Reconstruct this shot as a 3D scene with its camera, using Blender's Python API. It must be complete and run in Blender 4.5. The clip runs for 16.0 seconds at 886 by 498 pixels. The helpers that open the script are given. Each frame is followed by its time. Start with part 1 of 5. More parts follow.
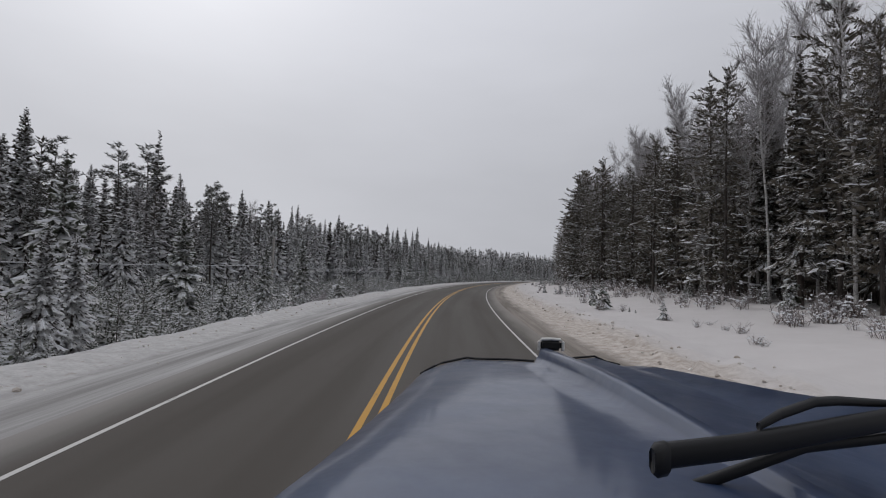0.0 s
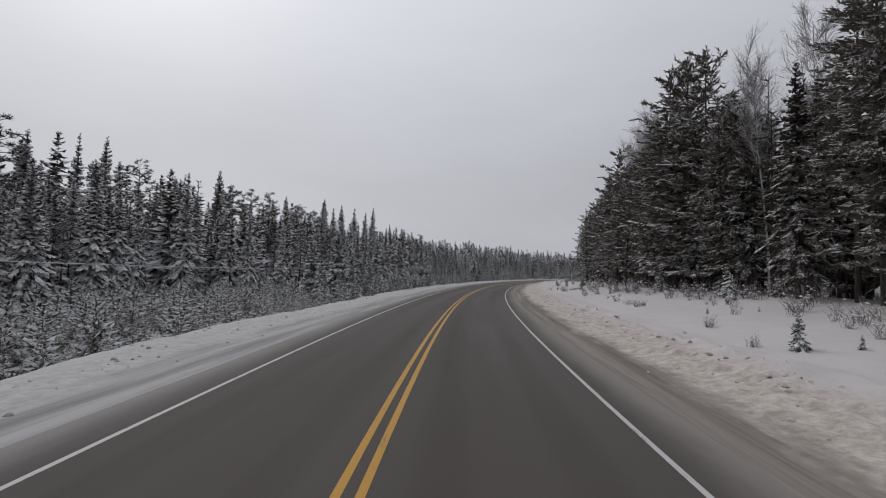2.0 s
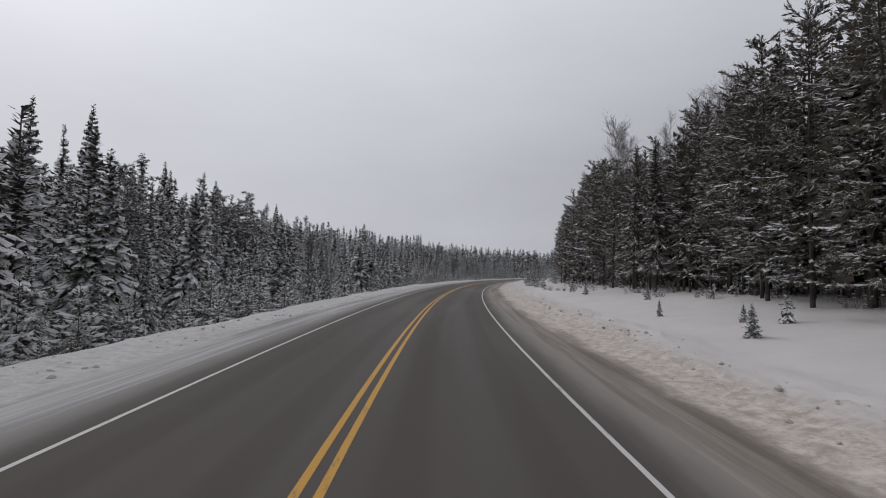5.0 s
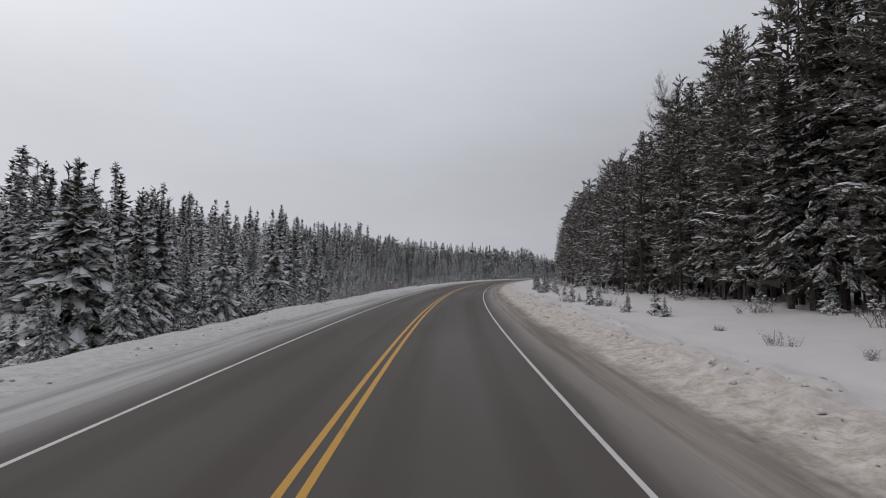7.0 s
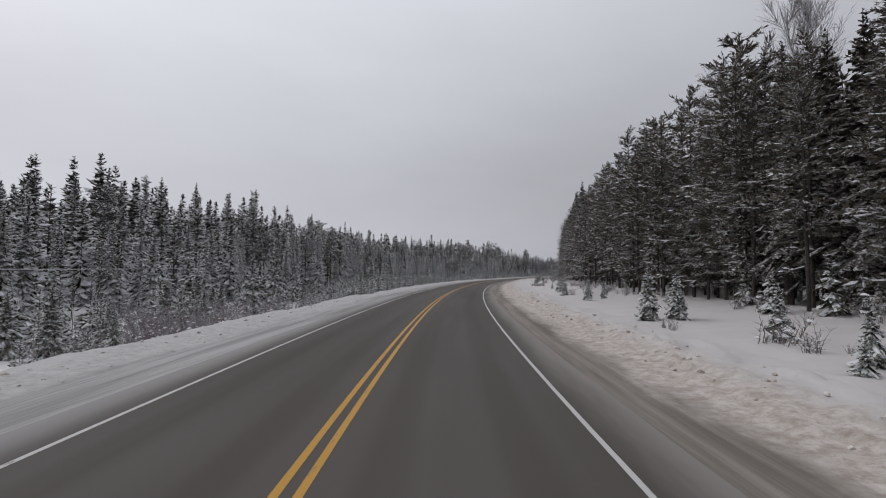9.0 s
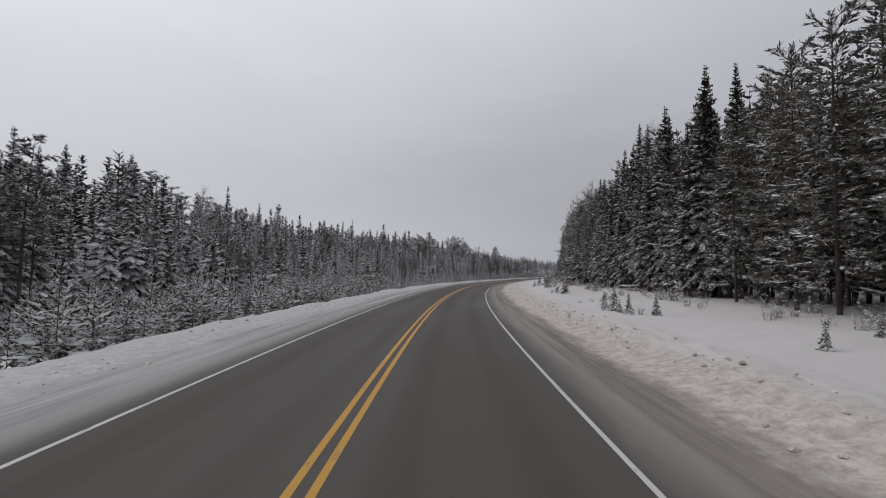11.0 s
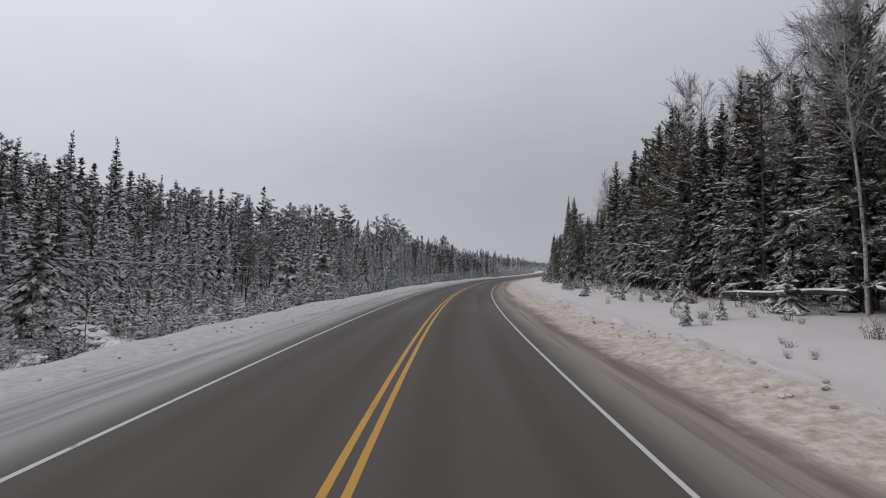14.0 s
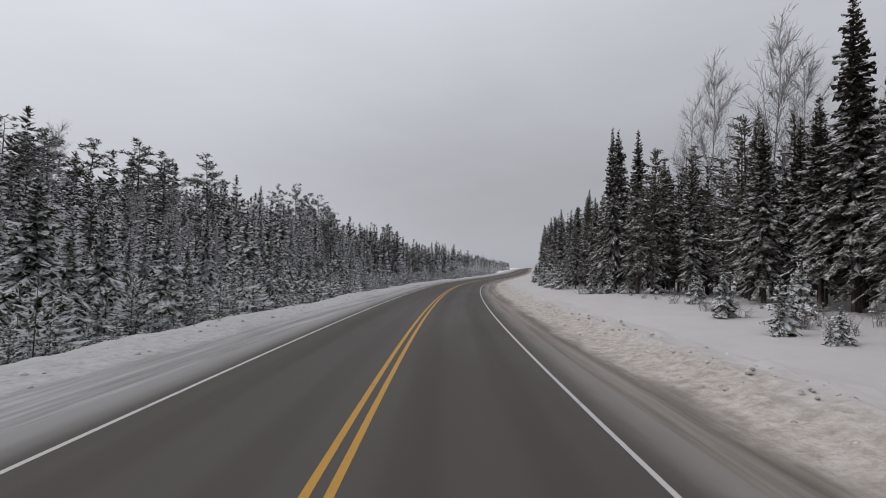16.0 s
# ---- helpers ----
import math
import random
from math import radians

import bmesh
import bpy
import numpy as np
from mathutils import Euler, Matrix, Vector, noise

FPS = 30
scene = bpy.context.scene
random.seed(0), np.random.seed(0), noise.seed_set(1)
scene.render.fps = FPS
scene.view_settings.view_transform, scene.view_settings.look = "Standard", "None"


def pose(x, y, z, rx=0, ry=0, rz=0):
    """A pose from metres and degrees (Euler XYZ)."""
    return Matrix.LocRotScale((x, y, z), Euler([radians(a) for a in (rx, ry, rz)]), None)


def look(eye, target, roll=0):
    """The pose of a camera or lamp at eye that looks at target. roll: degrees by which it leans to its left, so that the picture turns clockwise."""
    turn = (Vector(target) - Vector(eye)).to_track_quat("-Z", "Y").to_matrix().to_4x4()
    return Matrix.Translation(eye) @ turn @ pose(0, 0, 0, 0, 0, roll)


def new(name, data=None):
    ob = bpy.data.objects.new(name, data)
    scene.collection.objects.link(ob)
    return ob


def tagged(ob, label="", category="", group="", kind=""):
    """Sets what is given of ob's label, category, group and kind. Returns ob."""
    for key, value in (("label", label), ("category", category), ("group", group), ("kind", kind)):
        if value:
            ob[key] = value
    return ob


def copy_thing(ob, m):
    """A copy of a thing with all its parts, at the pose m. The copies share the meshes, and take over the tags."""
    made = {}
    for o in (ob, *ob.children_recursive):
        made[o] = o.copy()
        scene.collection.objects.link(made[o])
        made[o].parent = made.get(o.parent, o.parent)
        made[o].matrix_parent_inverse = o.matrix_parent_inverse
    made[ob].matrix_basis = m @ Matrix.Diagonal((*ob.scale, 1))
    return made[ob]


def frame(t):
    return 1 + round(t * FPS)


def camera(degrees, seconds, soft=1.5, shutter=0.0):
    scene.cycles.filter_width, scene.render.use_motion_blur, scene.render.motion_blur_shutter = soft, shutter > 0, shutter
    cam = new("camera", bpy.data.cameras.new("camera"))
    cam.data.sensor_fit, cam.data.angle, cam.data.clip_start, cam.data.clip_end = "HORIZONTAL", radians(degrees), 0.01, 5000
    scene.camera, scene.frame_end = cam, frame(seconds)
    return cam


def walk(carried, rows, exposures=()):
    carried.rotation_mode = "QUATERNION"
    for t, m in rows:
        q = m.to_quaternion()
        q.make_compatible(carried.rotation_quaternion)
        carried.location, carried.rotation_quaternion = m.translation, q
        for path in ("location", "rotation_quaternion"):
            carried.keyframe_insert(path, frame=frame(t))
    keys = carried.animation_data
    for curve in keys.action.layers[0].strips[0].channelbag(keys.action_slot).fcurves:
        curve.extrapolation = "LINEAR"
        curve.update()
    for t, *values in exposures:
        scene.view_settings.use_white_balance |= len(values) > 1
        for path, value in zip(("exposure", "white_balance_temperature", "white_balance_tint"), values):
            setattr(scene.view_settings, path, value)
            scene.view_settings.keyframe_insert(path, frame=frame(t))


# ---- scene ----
cam = camera(87.45, 16.0, soft=1.0)
PATH = [
    (0.0, 1.060, 0.000, 2.375, 93.003, -1.875, -0.577),
    (0.5, 1.190, 12.078, 2.375, 92.913, -1.844, -1.659),
    (1.0, 1.594, 24.149, 2.375, 92.921, -1.736, -2.539),
    (1.5, 2.306, 36.205, 2.375, 92.885, -1.602, -3.091),
    (2.0, 3.310, 48.239, 2.375, 92.830, -1.386, -3.989),
    (2.5, 4.646, 60.239, 2.375, 92.783, -1.163, -5.610),
    (3.0, 6.289, 72.198, 2.375, 92.775, -0.889, -7.532),
    (3.5, 8.219, 84.113, 2.375, 92.875, -0.717, -9.633),
    (4.0, 10.472, 95.970, 2.375, 92.887, -0.986, -11.922),
    (4.5, 13.066, 107.755, 2.375, 92.842, -1.241, -14.085),
    (5.0, 15.981, 119.466, 2.375, 92.836, -1.261, -15.755),
    (5.5, 19.223, 131.089, 2.375, 92.850, -1.148, -17.143),
    (6.0, 22.768, 142.623, 2.375, 92.878, -1.002, -18.419),
    (6.5, 26.629, 154.055, 2.375, 92.918, -0.930, -19.713),
    (7.0, 30.775, 165.384, 2.375, 92.952, -0.947, -20.971),
    (7.5, 35.162, 176.622, 2.375, 92.959, -0.953, -22.248),
    (8.0, 39.819, 187.751, 2.375, 92.987, -0.924, -23.521),
    (8.5, 44.701, 198.783, 2.375, 92.930, -0.750, -24.851),
    (9.0, 49.841, 209.697, 2.375, 92.859, -0.560, -26.293),
    (9.5, 55.218, 220.497, 2.375, 92.860, -0.583, -27.718),
    (10.0, 60.846, 231.169, 2.375, 92.894, -0.789, -29.069),
    (10.5, 66.696, 241.723, 2.375, 92.933, -1.056, -30.306),
    (11.0, 72.787, 252.141, 2.375, 92.942, -1.301, -31.369),
    (11.5, 79.079, 262.440, 2.375, 92.876, -1.457, -32.187),
    (12.0, 85.605, 272.596, 2.375, 92.763, -1.559, -33.042),
    (12.5, 92.384, 282.587, 2.375, 92.671, -1.657, -34.071),
    (13.0, 99.388, 292.423, 2.375, 92.802, -1.558, -35.513),
    (13.5, 106.649, 302.072, 2.375, 92.833, -1.480, -37.105),
    (14.0, 114.125, 311.555, 2.375, 92.817, -1.548, -38.765),
    (14.5, 121.818, 320.864, 2.375, 92.880, -1.785, -40.317),
    (15.0, 129.719, 329.997, 2.375, 92.947, -2.029, -41.928),
    (15.5, 137.880, 338.898, 2.375, 92.942, -2.023, -43.490),
    (16.0, 146.238, 347.612, 2.375, 92.946, -1.667, -44.824),
]
walk(cam, [(t, pose(*p)) for t, *p in PATH], [(0.0, -0.12), (2.5, -0.11), (4.0, -0.06), (7.0, 0.0), (12.5, 0.05), (16.0, 0.10)])

# ---- light: overcast winter sky, brightest behind the cloud ahead and to the left ----
SUN_DIR = Vector((-0.40, 0.60, 0.70)).normalized()
world = bpy.data.worlds.new("overcast_sky")
scene.world = world
world.use_nodes = True
wt = world.node_tree
wt.nodes.clear()


def wnode(kind, **sets):
    n = wt.nodes.new(kind)
    for key, value in sets.items():
        n.inputs[key].default_value = value
    return n


def wlink(a, b):
    wt.links.new(a, b)


sky = wt.nodes.new("ShaderNodeTexSky")
sky.sky_type = "NISHITA"
sky.sun_disc = False
sky.sun_elevation = math.asin(SUN_DIR.z)
sky.sun_rotation = math.atan2(SUN_DIR.x, SUN_DIR.y)
sky.dust_density, sky.air_density = 4.0, 1.0
grey_sky = wt.nodes.new("ShaderNodeHueSaturation")
grey_sky.inputs["Saturation"].default_value = 0.12
grey_sky.inputs["Value"].default_value = 0.09
wlink(sky.outputs[0], grey_sky.inputs["Color"])
way = wt.nodes.new("ShaderNodeTexCoord")
split = wt.nodes.new("ShaderNodeSeparateXYZ")
wlink(way.outputs["Generated"], split.inputs[0])
lift = wt.nodes.new("ShaderNodeMapRange")
lift.interpolation_type = "SMOOTHSTEP"
lift.inputs["From Min"].default_value, lift.inputs["From Max"].default_value = 0.05, 1.0
lift.inputs["To Min"].default_value, lift.inputs["To Max"].default_value = 0.35, 0.84
wlink(split.outputs["Z"], lift.inputs["Value"])
toward = wt.nodes.new("ShaderNodeVectorMath")
toward.operation = "DOT_PRODUCT"
wlink(way.outputs["Generated"], toward.inputs[0])
toward.inputs[1].default_value = SUN_DIR
glow = wt.nodes.new("ShaderNodeMapRange")
glow.interpolation_type = "SMOOTHSTEP"
glow.inputs["From Min"].default_value, glow.inputs["From Max"].default_value = -0.1, 1.0
glow.inputs["To Min"].default_value, glow.inputs["To Max"].default_value = 0.0, 0.20
wlink(toward.outputs["Value"], glow.inputs["Value"])
cloud = wt.nodes.new("ShaderNodeTexNoise")
cloud.inputs["Scale"].default_value, cloud.inputs["Detail"].default_value = 2.2, 5.0
stretch = wt.nodes.new("ShaderNodeMapping")
stretch.inputs["Scale"].default_value = (1.0, 1.0, 3.0)
wlink(way.outputs["Generated"], stretch.inputs[0])
wlink(stretch.outputs[0], cloud.inputs["Vector"])
wisps = wt.nodes.new("ShaderNodeMapRange")
wisps.inputs["From Min"].default_value, wisps.inputs["From Max"].default_value = 0.3, 0.7
wisps.inputs["To Min"].default_value, wisps.inputs["To Max"].default_value = -0.03, 0.03
wlink(cloud.outputs["Fac"], wisps.inputs["Value"])
add_a = wt.nodes.new("ShaderNodeMath")
wlink(lift.outputs[0], add_a.inputs[0])
wlink(glow.outputs[0], add_a.inputs[1])
band = wt.nodes.new("ShaderNodeMapRange")
band.interpolation_type = "SMOOTHSTEP"
band.inputs["From Min"].default_value, band.inputs["From Max"].default_value = 0.02, 0.22
band.inputs["To Min"].default_value, band.inputs["To Max"].default_value = 0.09, 0.0
wlink(split.outputs["Z"], band.inputs["Value"])
add_c = wt.nodes.new("ShaderNodeMath")
wlink(add_a.outputs[0], add_c.inputs[0])
wlink(band.outputs[0], add_c.inputs[1])
add_b = wt.nodes.new("ShaderNodeMath")
wlink(add_c.outputs[0], add_b.inputs[0])
wlink(wisps.outputs[0], add_b.inputs[1])
tone = wt.nodes.new("ShaderNodeVectorMath")
tone.operation = "SCALE"
tone.inputs[0].default_value = (0.962, 0.983, 1.076)
wlink(add_b.outputs[0], tone.inputs["Scale"])
blend = wt.nodes.new("ShaderNodeMix")
blend.data_type = "RGBA"
blend.inputs["Factor"].default_value = 0.85
wlink(grey_sky.outputs[0], blend.inputs["A"])
wlink(tone.outputs[0], blend.inputs["B"])
backg = wt.nodes.new("ShaderNodeBackground")
wlink(blend.outputs["Result"], backg.inputs["Color"])
backg.inputs["Strength"].default_value = 1.0
wout = wt.nodes.new("ShaderNodeOutputWorld")
wlink(backg.outputs[0], wout.inputs["Surface"])

sun = new("sun", bpy.data.lights.new("sun", "SUN"))
sun.data.energy, sun.data.angle, sun.data.color = 0.5, radians(25), (1.0, 0.97, 0.94)
sun.matrix_world = look((0, 0, 60), Vector((0, 0, 60)) - SUN_DIR)
scene.view_settings.exposure = 0.0


# ---- materials ----
class Mat:
    """A node material with a few shorthands."""

    def __init__(self, name, rough=0.9, metal=0.0, spec=0.3):
        self.m = bpy.data.materials.new(name)
        self.m.use_nodes = True
        self.t = self.m.node_tree
        self.b = self.t.nodes["Principled BSDF"]
        self.b.inputs["Roughness"].default_value = rough
        self.b.inputs["Metallic"].default_value = metal
        self.b.inputs["Specular IOR Level"].default_value = spec

    def node(self, kind, **sets):
        n = self.t.nodes.new(kind)
        for key, value in sets.items():
            n.inputs[key].default_value = value
        return n

    def link(self, a, b):
        self.t.links.new(a, b)

    def noise(self, scale, detail=4.0, rough=0.6, vector=None, stretch=(1, 1, 1)):
        n = self.node("ShaderNodeTexNoise", Scale=scale, Detail=detail, Roughness=rough)
        if vector is None:
            vector = self.node("ShaderNodeTexCoord").outputs["Object"]
        mp = self.node("ShaderNodeMapping", Scale=stretch)
        self.link(vector, mp.inputs[0])
        self.link(mp.outputs[0], n.inputs["Vector"])
        return n.outputs["Fac"]

    def span(self, value, a, b, lo=0.0, hi=1.0, smooth=True):
        n = self.node("ShaderNodeMapRange")
        n.interpolation_type = "SMOOTHSTEP" if smooth else "LINEAR"
        for key, v in (("From Min", a), ("From Max", b), ("To Min", lo), ("To Max", hi)):
            n.inputs[key].default_value = v
        self.link(value, n.inputs["Value"])
        return n.outputs[0]

    def math(self, op, a, b):
        n = self.t.nodes.new("ShaderNodeMath")
        n.operation = op
        for i, v in enumerate((a, b)):
            if isinstance(v, (int, float)):
                n.inputs[i].default_value = v
            else:
                self.link(v, n.inputs[i])
        return n.outputs[0]

    def mix(self, fac, a, b):
        n = self.t.nodes.new("ShaderNodeMix")
        n.data_type = "RGBA"
        for key, v in (("Factor", fac), ("A", a), ("B", b)):
            if isinstance(v, (int, float)):
                n.inputs[key].default_value = v
            elif isinstance(v, tuple):
                n.inputs[key].default_value = (*v, 1)
            else:
                self.link(v, n.inputs[key])
        return n.outputs["Result"]

    def color(self, c):
        if isinstance(c, tuple):
            self.b.inputs["Base Color"].default_value = (*c, 1)
        else:
            self.link(c, self.b.inputs["Base Color"])
        return self

    def rough(self, r):
        self.link(r, self.b.inputs["Roughness"])
        return self

    def bump(self, height, strength=0.5, distance=0.02):
        n = self.node("ShaderNodeBump", Strength=strength, Distance=distance)
        self.link(height, n.inputs["Height"])
        self.link(n.outputs[0], self.b.inputs["Normal"])
        return self

    def up(self):
        g = self.node("ShaderNodeNewGeometry")
        s = self.node("ShaderNodeSeparateXYZ")
        self.link(g.outputs["Normal"], s.inputs[0])
        return s.outputs["Z"]

    def random(self):
        return self.node("ShaderNodeObjectInfo").outputs["Random"]

    def island(self):
        return self.node("ShaderNodeNewGeometry").outputs["Random Per Island"]

    def lane(self):
        """Metres across the road and along it, as laid out on the swept sheets."""
        s = self.node("ShaderNodeSeparateXYZ")
        u = self.node("ShaderNodeUVMap")
        u.uv_map = "lane"
        self.link(u.outputs[0], s.inputs[0])
        return s.outputs["X"], s.outputs["Y"], u.outputs[0]


def foliage(name, dark, light, frost, cover):
    """Needles: two greens, and rime on the sides that look up."""
    m = Mat(name, 0.85, spec=0.15)
    tint = m.mix(m.noise(1.3, 3), dark, light)
    tint = m.mix(m.math("MULTIPLY", m.random(), 0.5), tint, tuple(c * 0.6 for c in dark))
    tint = m.mix(m.math("MULTIPLY", m.island(), 0.35), tint, (0.055, 0.05, 0.035))
    rime = m.math("MULTIPLY", m.span(m.up(), -0.25, 0.8), m.span(m.noise(7.0, 4, 0.7), 0.62 - cover, 0.72 - cover))
    m.color(m.mix(rime, tint, frost))
    return m.m


def snow_material(name, base, shade):
    m = Mat(name, 0.75, spec=0.25)
    m.color(m.mix(m.noise(3.0, 4), base, shade))
    m.bump(m.noise(22.0, 4), 0.35, 0.03)
    return m.m


def bark(name, a, b, scale, stretch=(1, 1, 0.25), rime=0.0):
    m = Mat(name, 0.9, spec=0.15)
    tint = m.mix(m.span(m.noise(scale, 5, 0.7, stretch=stretch), 0.35, 0.65), a, b)
    if rime:
        tint = m.mix(m.math("MULTIPLY", m.span(m.noise(1.7, 4), 0.35, 0.6), rime), tint, (0.62, 0.62, 0.64))
    m.color(tint)
    m.bump(m.noise(scale * 1.5, 5, 0.7, stretch=stretch), 0.6, 0.02)
    return m.m


SPRUCE_GREEN = foliage("spruce_needles", (0.090, 0.081, 0.068), (0.146, 0.132, 0.112), (0.58, 0.58, 0.59), 0.13)
PINE_GREEN = foliage("pine_needles", (0.116, 0.102, 0.083), (0.180, 0.160, 0.130), (0.58, 0.58, 0.58), 0.17)
RIMED_GREEN = foliage("rimed_spruce_needles", (0.074, 0.067, 0.058), (0.124, 0.114, 0.098), (0.60, 0.60, 0.60), 0.26)
RIMED_PINE = foliage("rimed_pine_needles", (0.066, 0.066, 0.054), (0.118, 0.116, 0.094), (0.58, 0.58, 0.59), 0.22)
YOUNG_GREEN = foliage("young_spruce_needles", (0.068, 0.076, 0.056), (0.120, 0.130, 0.098), (0.62, 0.62, 0.61), 0.18)
TREE_SNOW = snow_material("settled_snow", (0.74, 0.75, 0.77), (0.62, 0.63, 0.65))
SPRUCE_BARK = bark("spruce_bark", (0.055, 0.045, 0.04), (0.12, 0.10, 0.09), 9.0)
PINE_BARK = bark("pine_bark", (0.04, 0.036, 0.033), (0.088, 0.076, 0.068), 7.0)
BIRCH_BARK = bark("pale_bark", (0.22, 0.21, 0.20), (0.52, 0.505, 0.48), 6.0, (1, 1, 1.6), 0.2)
TWIG = bark("rimed_twigs", (0.17, 0.15, 0.145), (0.28, 0.26, 0.25), 6.0, (1, 1, 1), 0.5)
SHRUB_TWIG = bark("shrub_twigs", (0.08, 0.055, 0.045), (0.15, 0.11, 0.09), 8.0, (1, 1, 1), 0.35)

WILLOW_TWIG = bark("willow_twigs", (0.13, 0.10, 0.105), (0.22, 0.175, 0.18), 8.0, (1, 1, 1), 0.4)


def lined_wood():
    m = Mat("snow_lined_boughs", 0.85, spec=0.15)
    wood = m.mix(m.noise(8.0, 4), (0.05, 0.042, 0.036), (0.12, 0.10, 0.085))
    lie = m.math("MULTIPLY", m.span(m.up(), 0.15, 0.5), m.span(m.noise(1.4, 4), 0.42, 0.55))
    m.color(m.mix(lie, wood, (0.74, 0.75, 0.77)))
    return m.m


BOUGH_WOOD = lined_wood()
POLE_WOOD = bark("weathered_pole_wood", (0.26, 0.24, 0.225), (0.40, 0.38, 0.36), 14.0, (1, 1, 0.05))


def make_asphalt():
    m = Mat("asphalt", 0.85, spec=0.2)
    across, along, uv = m.lane()
    grit = m.noise(60.0, 3, 0.7, uv)
    wear = m.noise(0.35, 4, 0.6, uv, (1.0, 0.06, 1.0))
    tint = m.mix(grit, (0.060, 0.054, 0.048), (0.096, 0.087, 0.078))
    tint = m.mix(m.span(wear, 0.35, 0.7, 0.0, 0.55), tint, (0.075, 0.066, 0.058))
    patch = m.noise(0.12, 3, 0.5, uv, (1.0, 0.35, 1.0))
    tint = m.mix(m.span(patch, 0.5, 0.75, 0.0, 0.35), tint, (0.135, 0.125, 0.115))
    # two wheel tracks a lane, polished and a little darker
    track = m.math("SUBTRACT", m.math("ABSOLUTE", m.math("SUBTRACT", m.math("ABSOLUTE", across, 0.0), 1.85), 0.0), 0.9)
    track = m.span(m.math("ABSOLUTE", track, 0.0), 0.15, 0.5, 1.0, 0.0)
    tint = m.mix(m.math("MULTIPLY", track, 0.42), tint, (0.052, 0.045, 0.038))
    # salt and slush dust along the edges
    edge = m.math("ADD", m.math("ABSOLUTE", across, 0.0), m.math("MULTIPLY", m.noise(0.8, 4, 0.7, uv, (1, 0.15, 1)), 0.9))
    tint = m.mix(m.span(edge, 4.35, 5.4, 0.0, 0.8), tint, (0.25, 0.23, 0.21))
    # across the road the slush comes in to the edge line
    inner = m.math("SUBTRACT", m.math("MULTIPLY", m.noise(0.9, 5, 0.7, uv, (1, 0.05, 1)), 0.7), across)
    tint = m.mix(m.math("MULTIPLY", m.span(inner, 3.9, 5.0, 0.0, 0.9), m.span(along, 130.0, 290.0, 0.45, 1.0)), tint, (0.27, 0.262, 0.255))
    m.color(tint)
    m.rough(m.span(wear, 0.3, 0.7, 0.72, 0.92))
    m.bump(grit, 0.35, 0.01)
    return m.m


def make_ground():
    m = Mat("roadside_snow", 0.8, spec=0.2)
    across, along, uv = m.lane()
    clean = m.mix(m.noise(0.5, 4, 0.6), (0.73, 0.72, 0.72), (0.63, 0.62, 0.625))
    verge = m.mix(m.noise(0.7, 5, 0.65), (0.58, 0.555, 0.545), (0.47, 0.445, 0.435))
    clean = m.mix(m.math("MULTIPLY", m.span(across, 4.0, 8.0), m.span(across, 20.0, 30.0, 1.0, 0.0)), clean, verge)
    thrown = m.mix(m.noise(1.1, 6, 0.7, uv, (1, 0.25, 1)), (0.50, 0.495, 0.492), (0.35, 0.345, 0.342))
    clean = m.mix(m.math("MULTIPLY", m.span(across, -13.0, -9.5), m.span(across, -4.5, -3.5, 1.0, 0.0)), clean, thrown)
    off = m.math("ABSOLUTE", across, 0.0)
    wob = m.math("MULTIPLY", m.math("SUBTRACT", m.noise(0.9, 5, 0.65, uv, (1, 0.3, 1)), 0.5), 2.2)
    off = m.math("ADD", off, wob)
    clods = m.noise(2.8, 6, 0.75, uv)
    bits = m.span(m.noise(5.5, 4, 0.6, uv), 0.55, 0.68)
    dirt = m.mix(m.span(clods, 0.3, 0.7), (0.33, 0.322, 0.315), (0.47, 0.462, 0.455))
    sand = m.mix(m.span(clods, 0.3, 0.7), (0.31, 0.265, 0.225), (0.56, 0.515, 0.475))
    dirt = m.mix(m.span(across, -1.0, 1.0), dirt, sand)
    dirt = m.mix(m.math("MULTIPLY", bits, 0.45), dirt, (0.24, 0.19, 0.155))
    tint = m.mix(m.span(off, 7.2, 9.0), dirt, clean)
    streak = m.noise(2.2, 5, 0.7, uv, (1, 0.03, 1))
    brown = m.mix(m.span(streak, 0.3, 0.7), (0.125, 0.107, 0.09), (0.26, 0.232, 0.205))
    grey = m.mix(m.span(streak, 0.34, 0.66), (0.20, 0.194, 0.188), (0.38, 0.372, 0.365))
    slush = m.mix(m.span(across, -1.0, 1.0), grey, brown)
    tint = m.mix(m.span(off, 5.6, 6.6), slush, tint)
    m.color(tint)
    m.bump(m.math("ADD", m.noise(9.0, 6, 0.7), clods), 0.4, 0.05)
    return m.m


def paint(name, a, b):
    m = Mat(name, 0.6, spec=0.3)
    across, along, uv = m.lane()
    worn = m.span(m.noise(5.0, 6, 0.75, uv, (1.0, 0.3, 1.0)), 0.56, 0.7)
    m.color(m.mix(m.math("MULTIPLY", worn, 0.75), m.mix(m.noise(30.0, 2, 0.5, uv), a, b), (0.10, 0.09, 0.08)))
    return m.m


ASPHALT, GROUND = make_asphalt(), make_ground()
YELLOW = paint("yellow_road_paint", (0.40, 0.205, 0.022), (0.48, 0.265, 0.045))
WHITE = paint("white_road_paint", (0.42, 0.41, 0.40), (0.52, 0.51, 0.49))


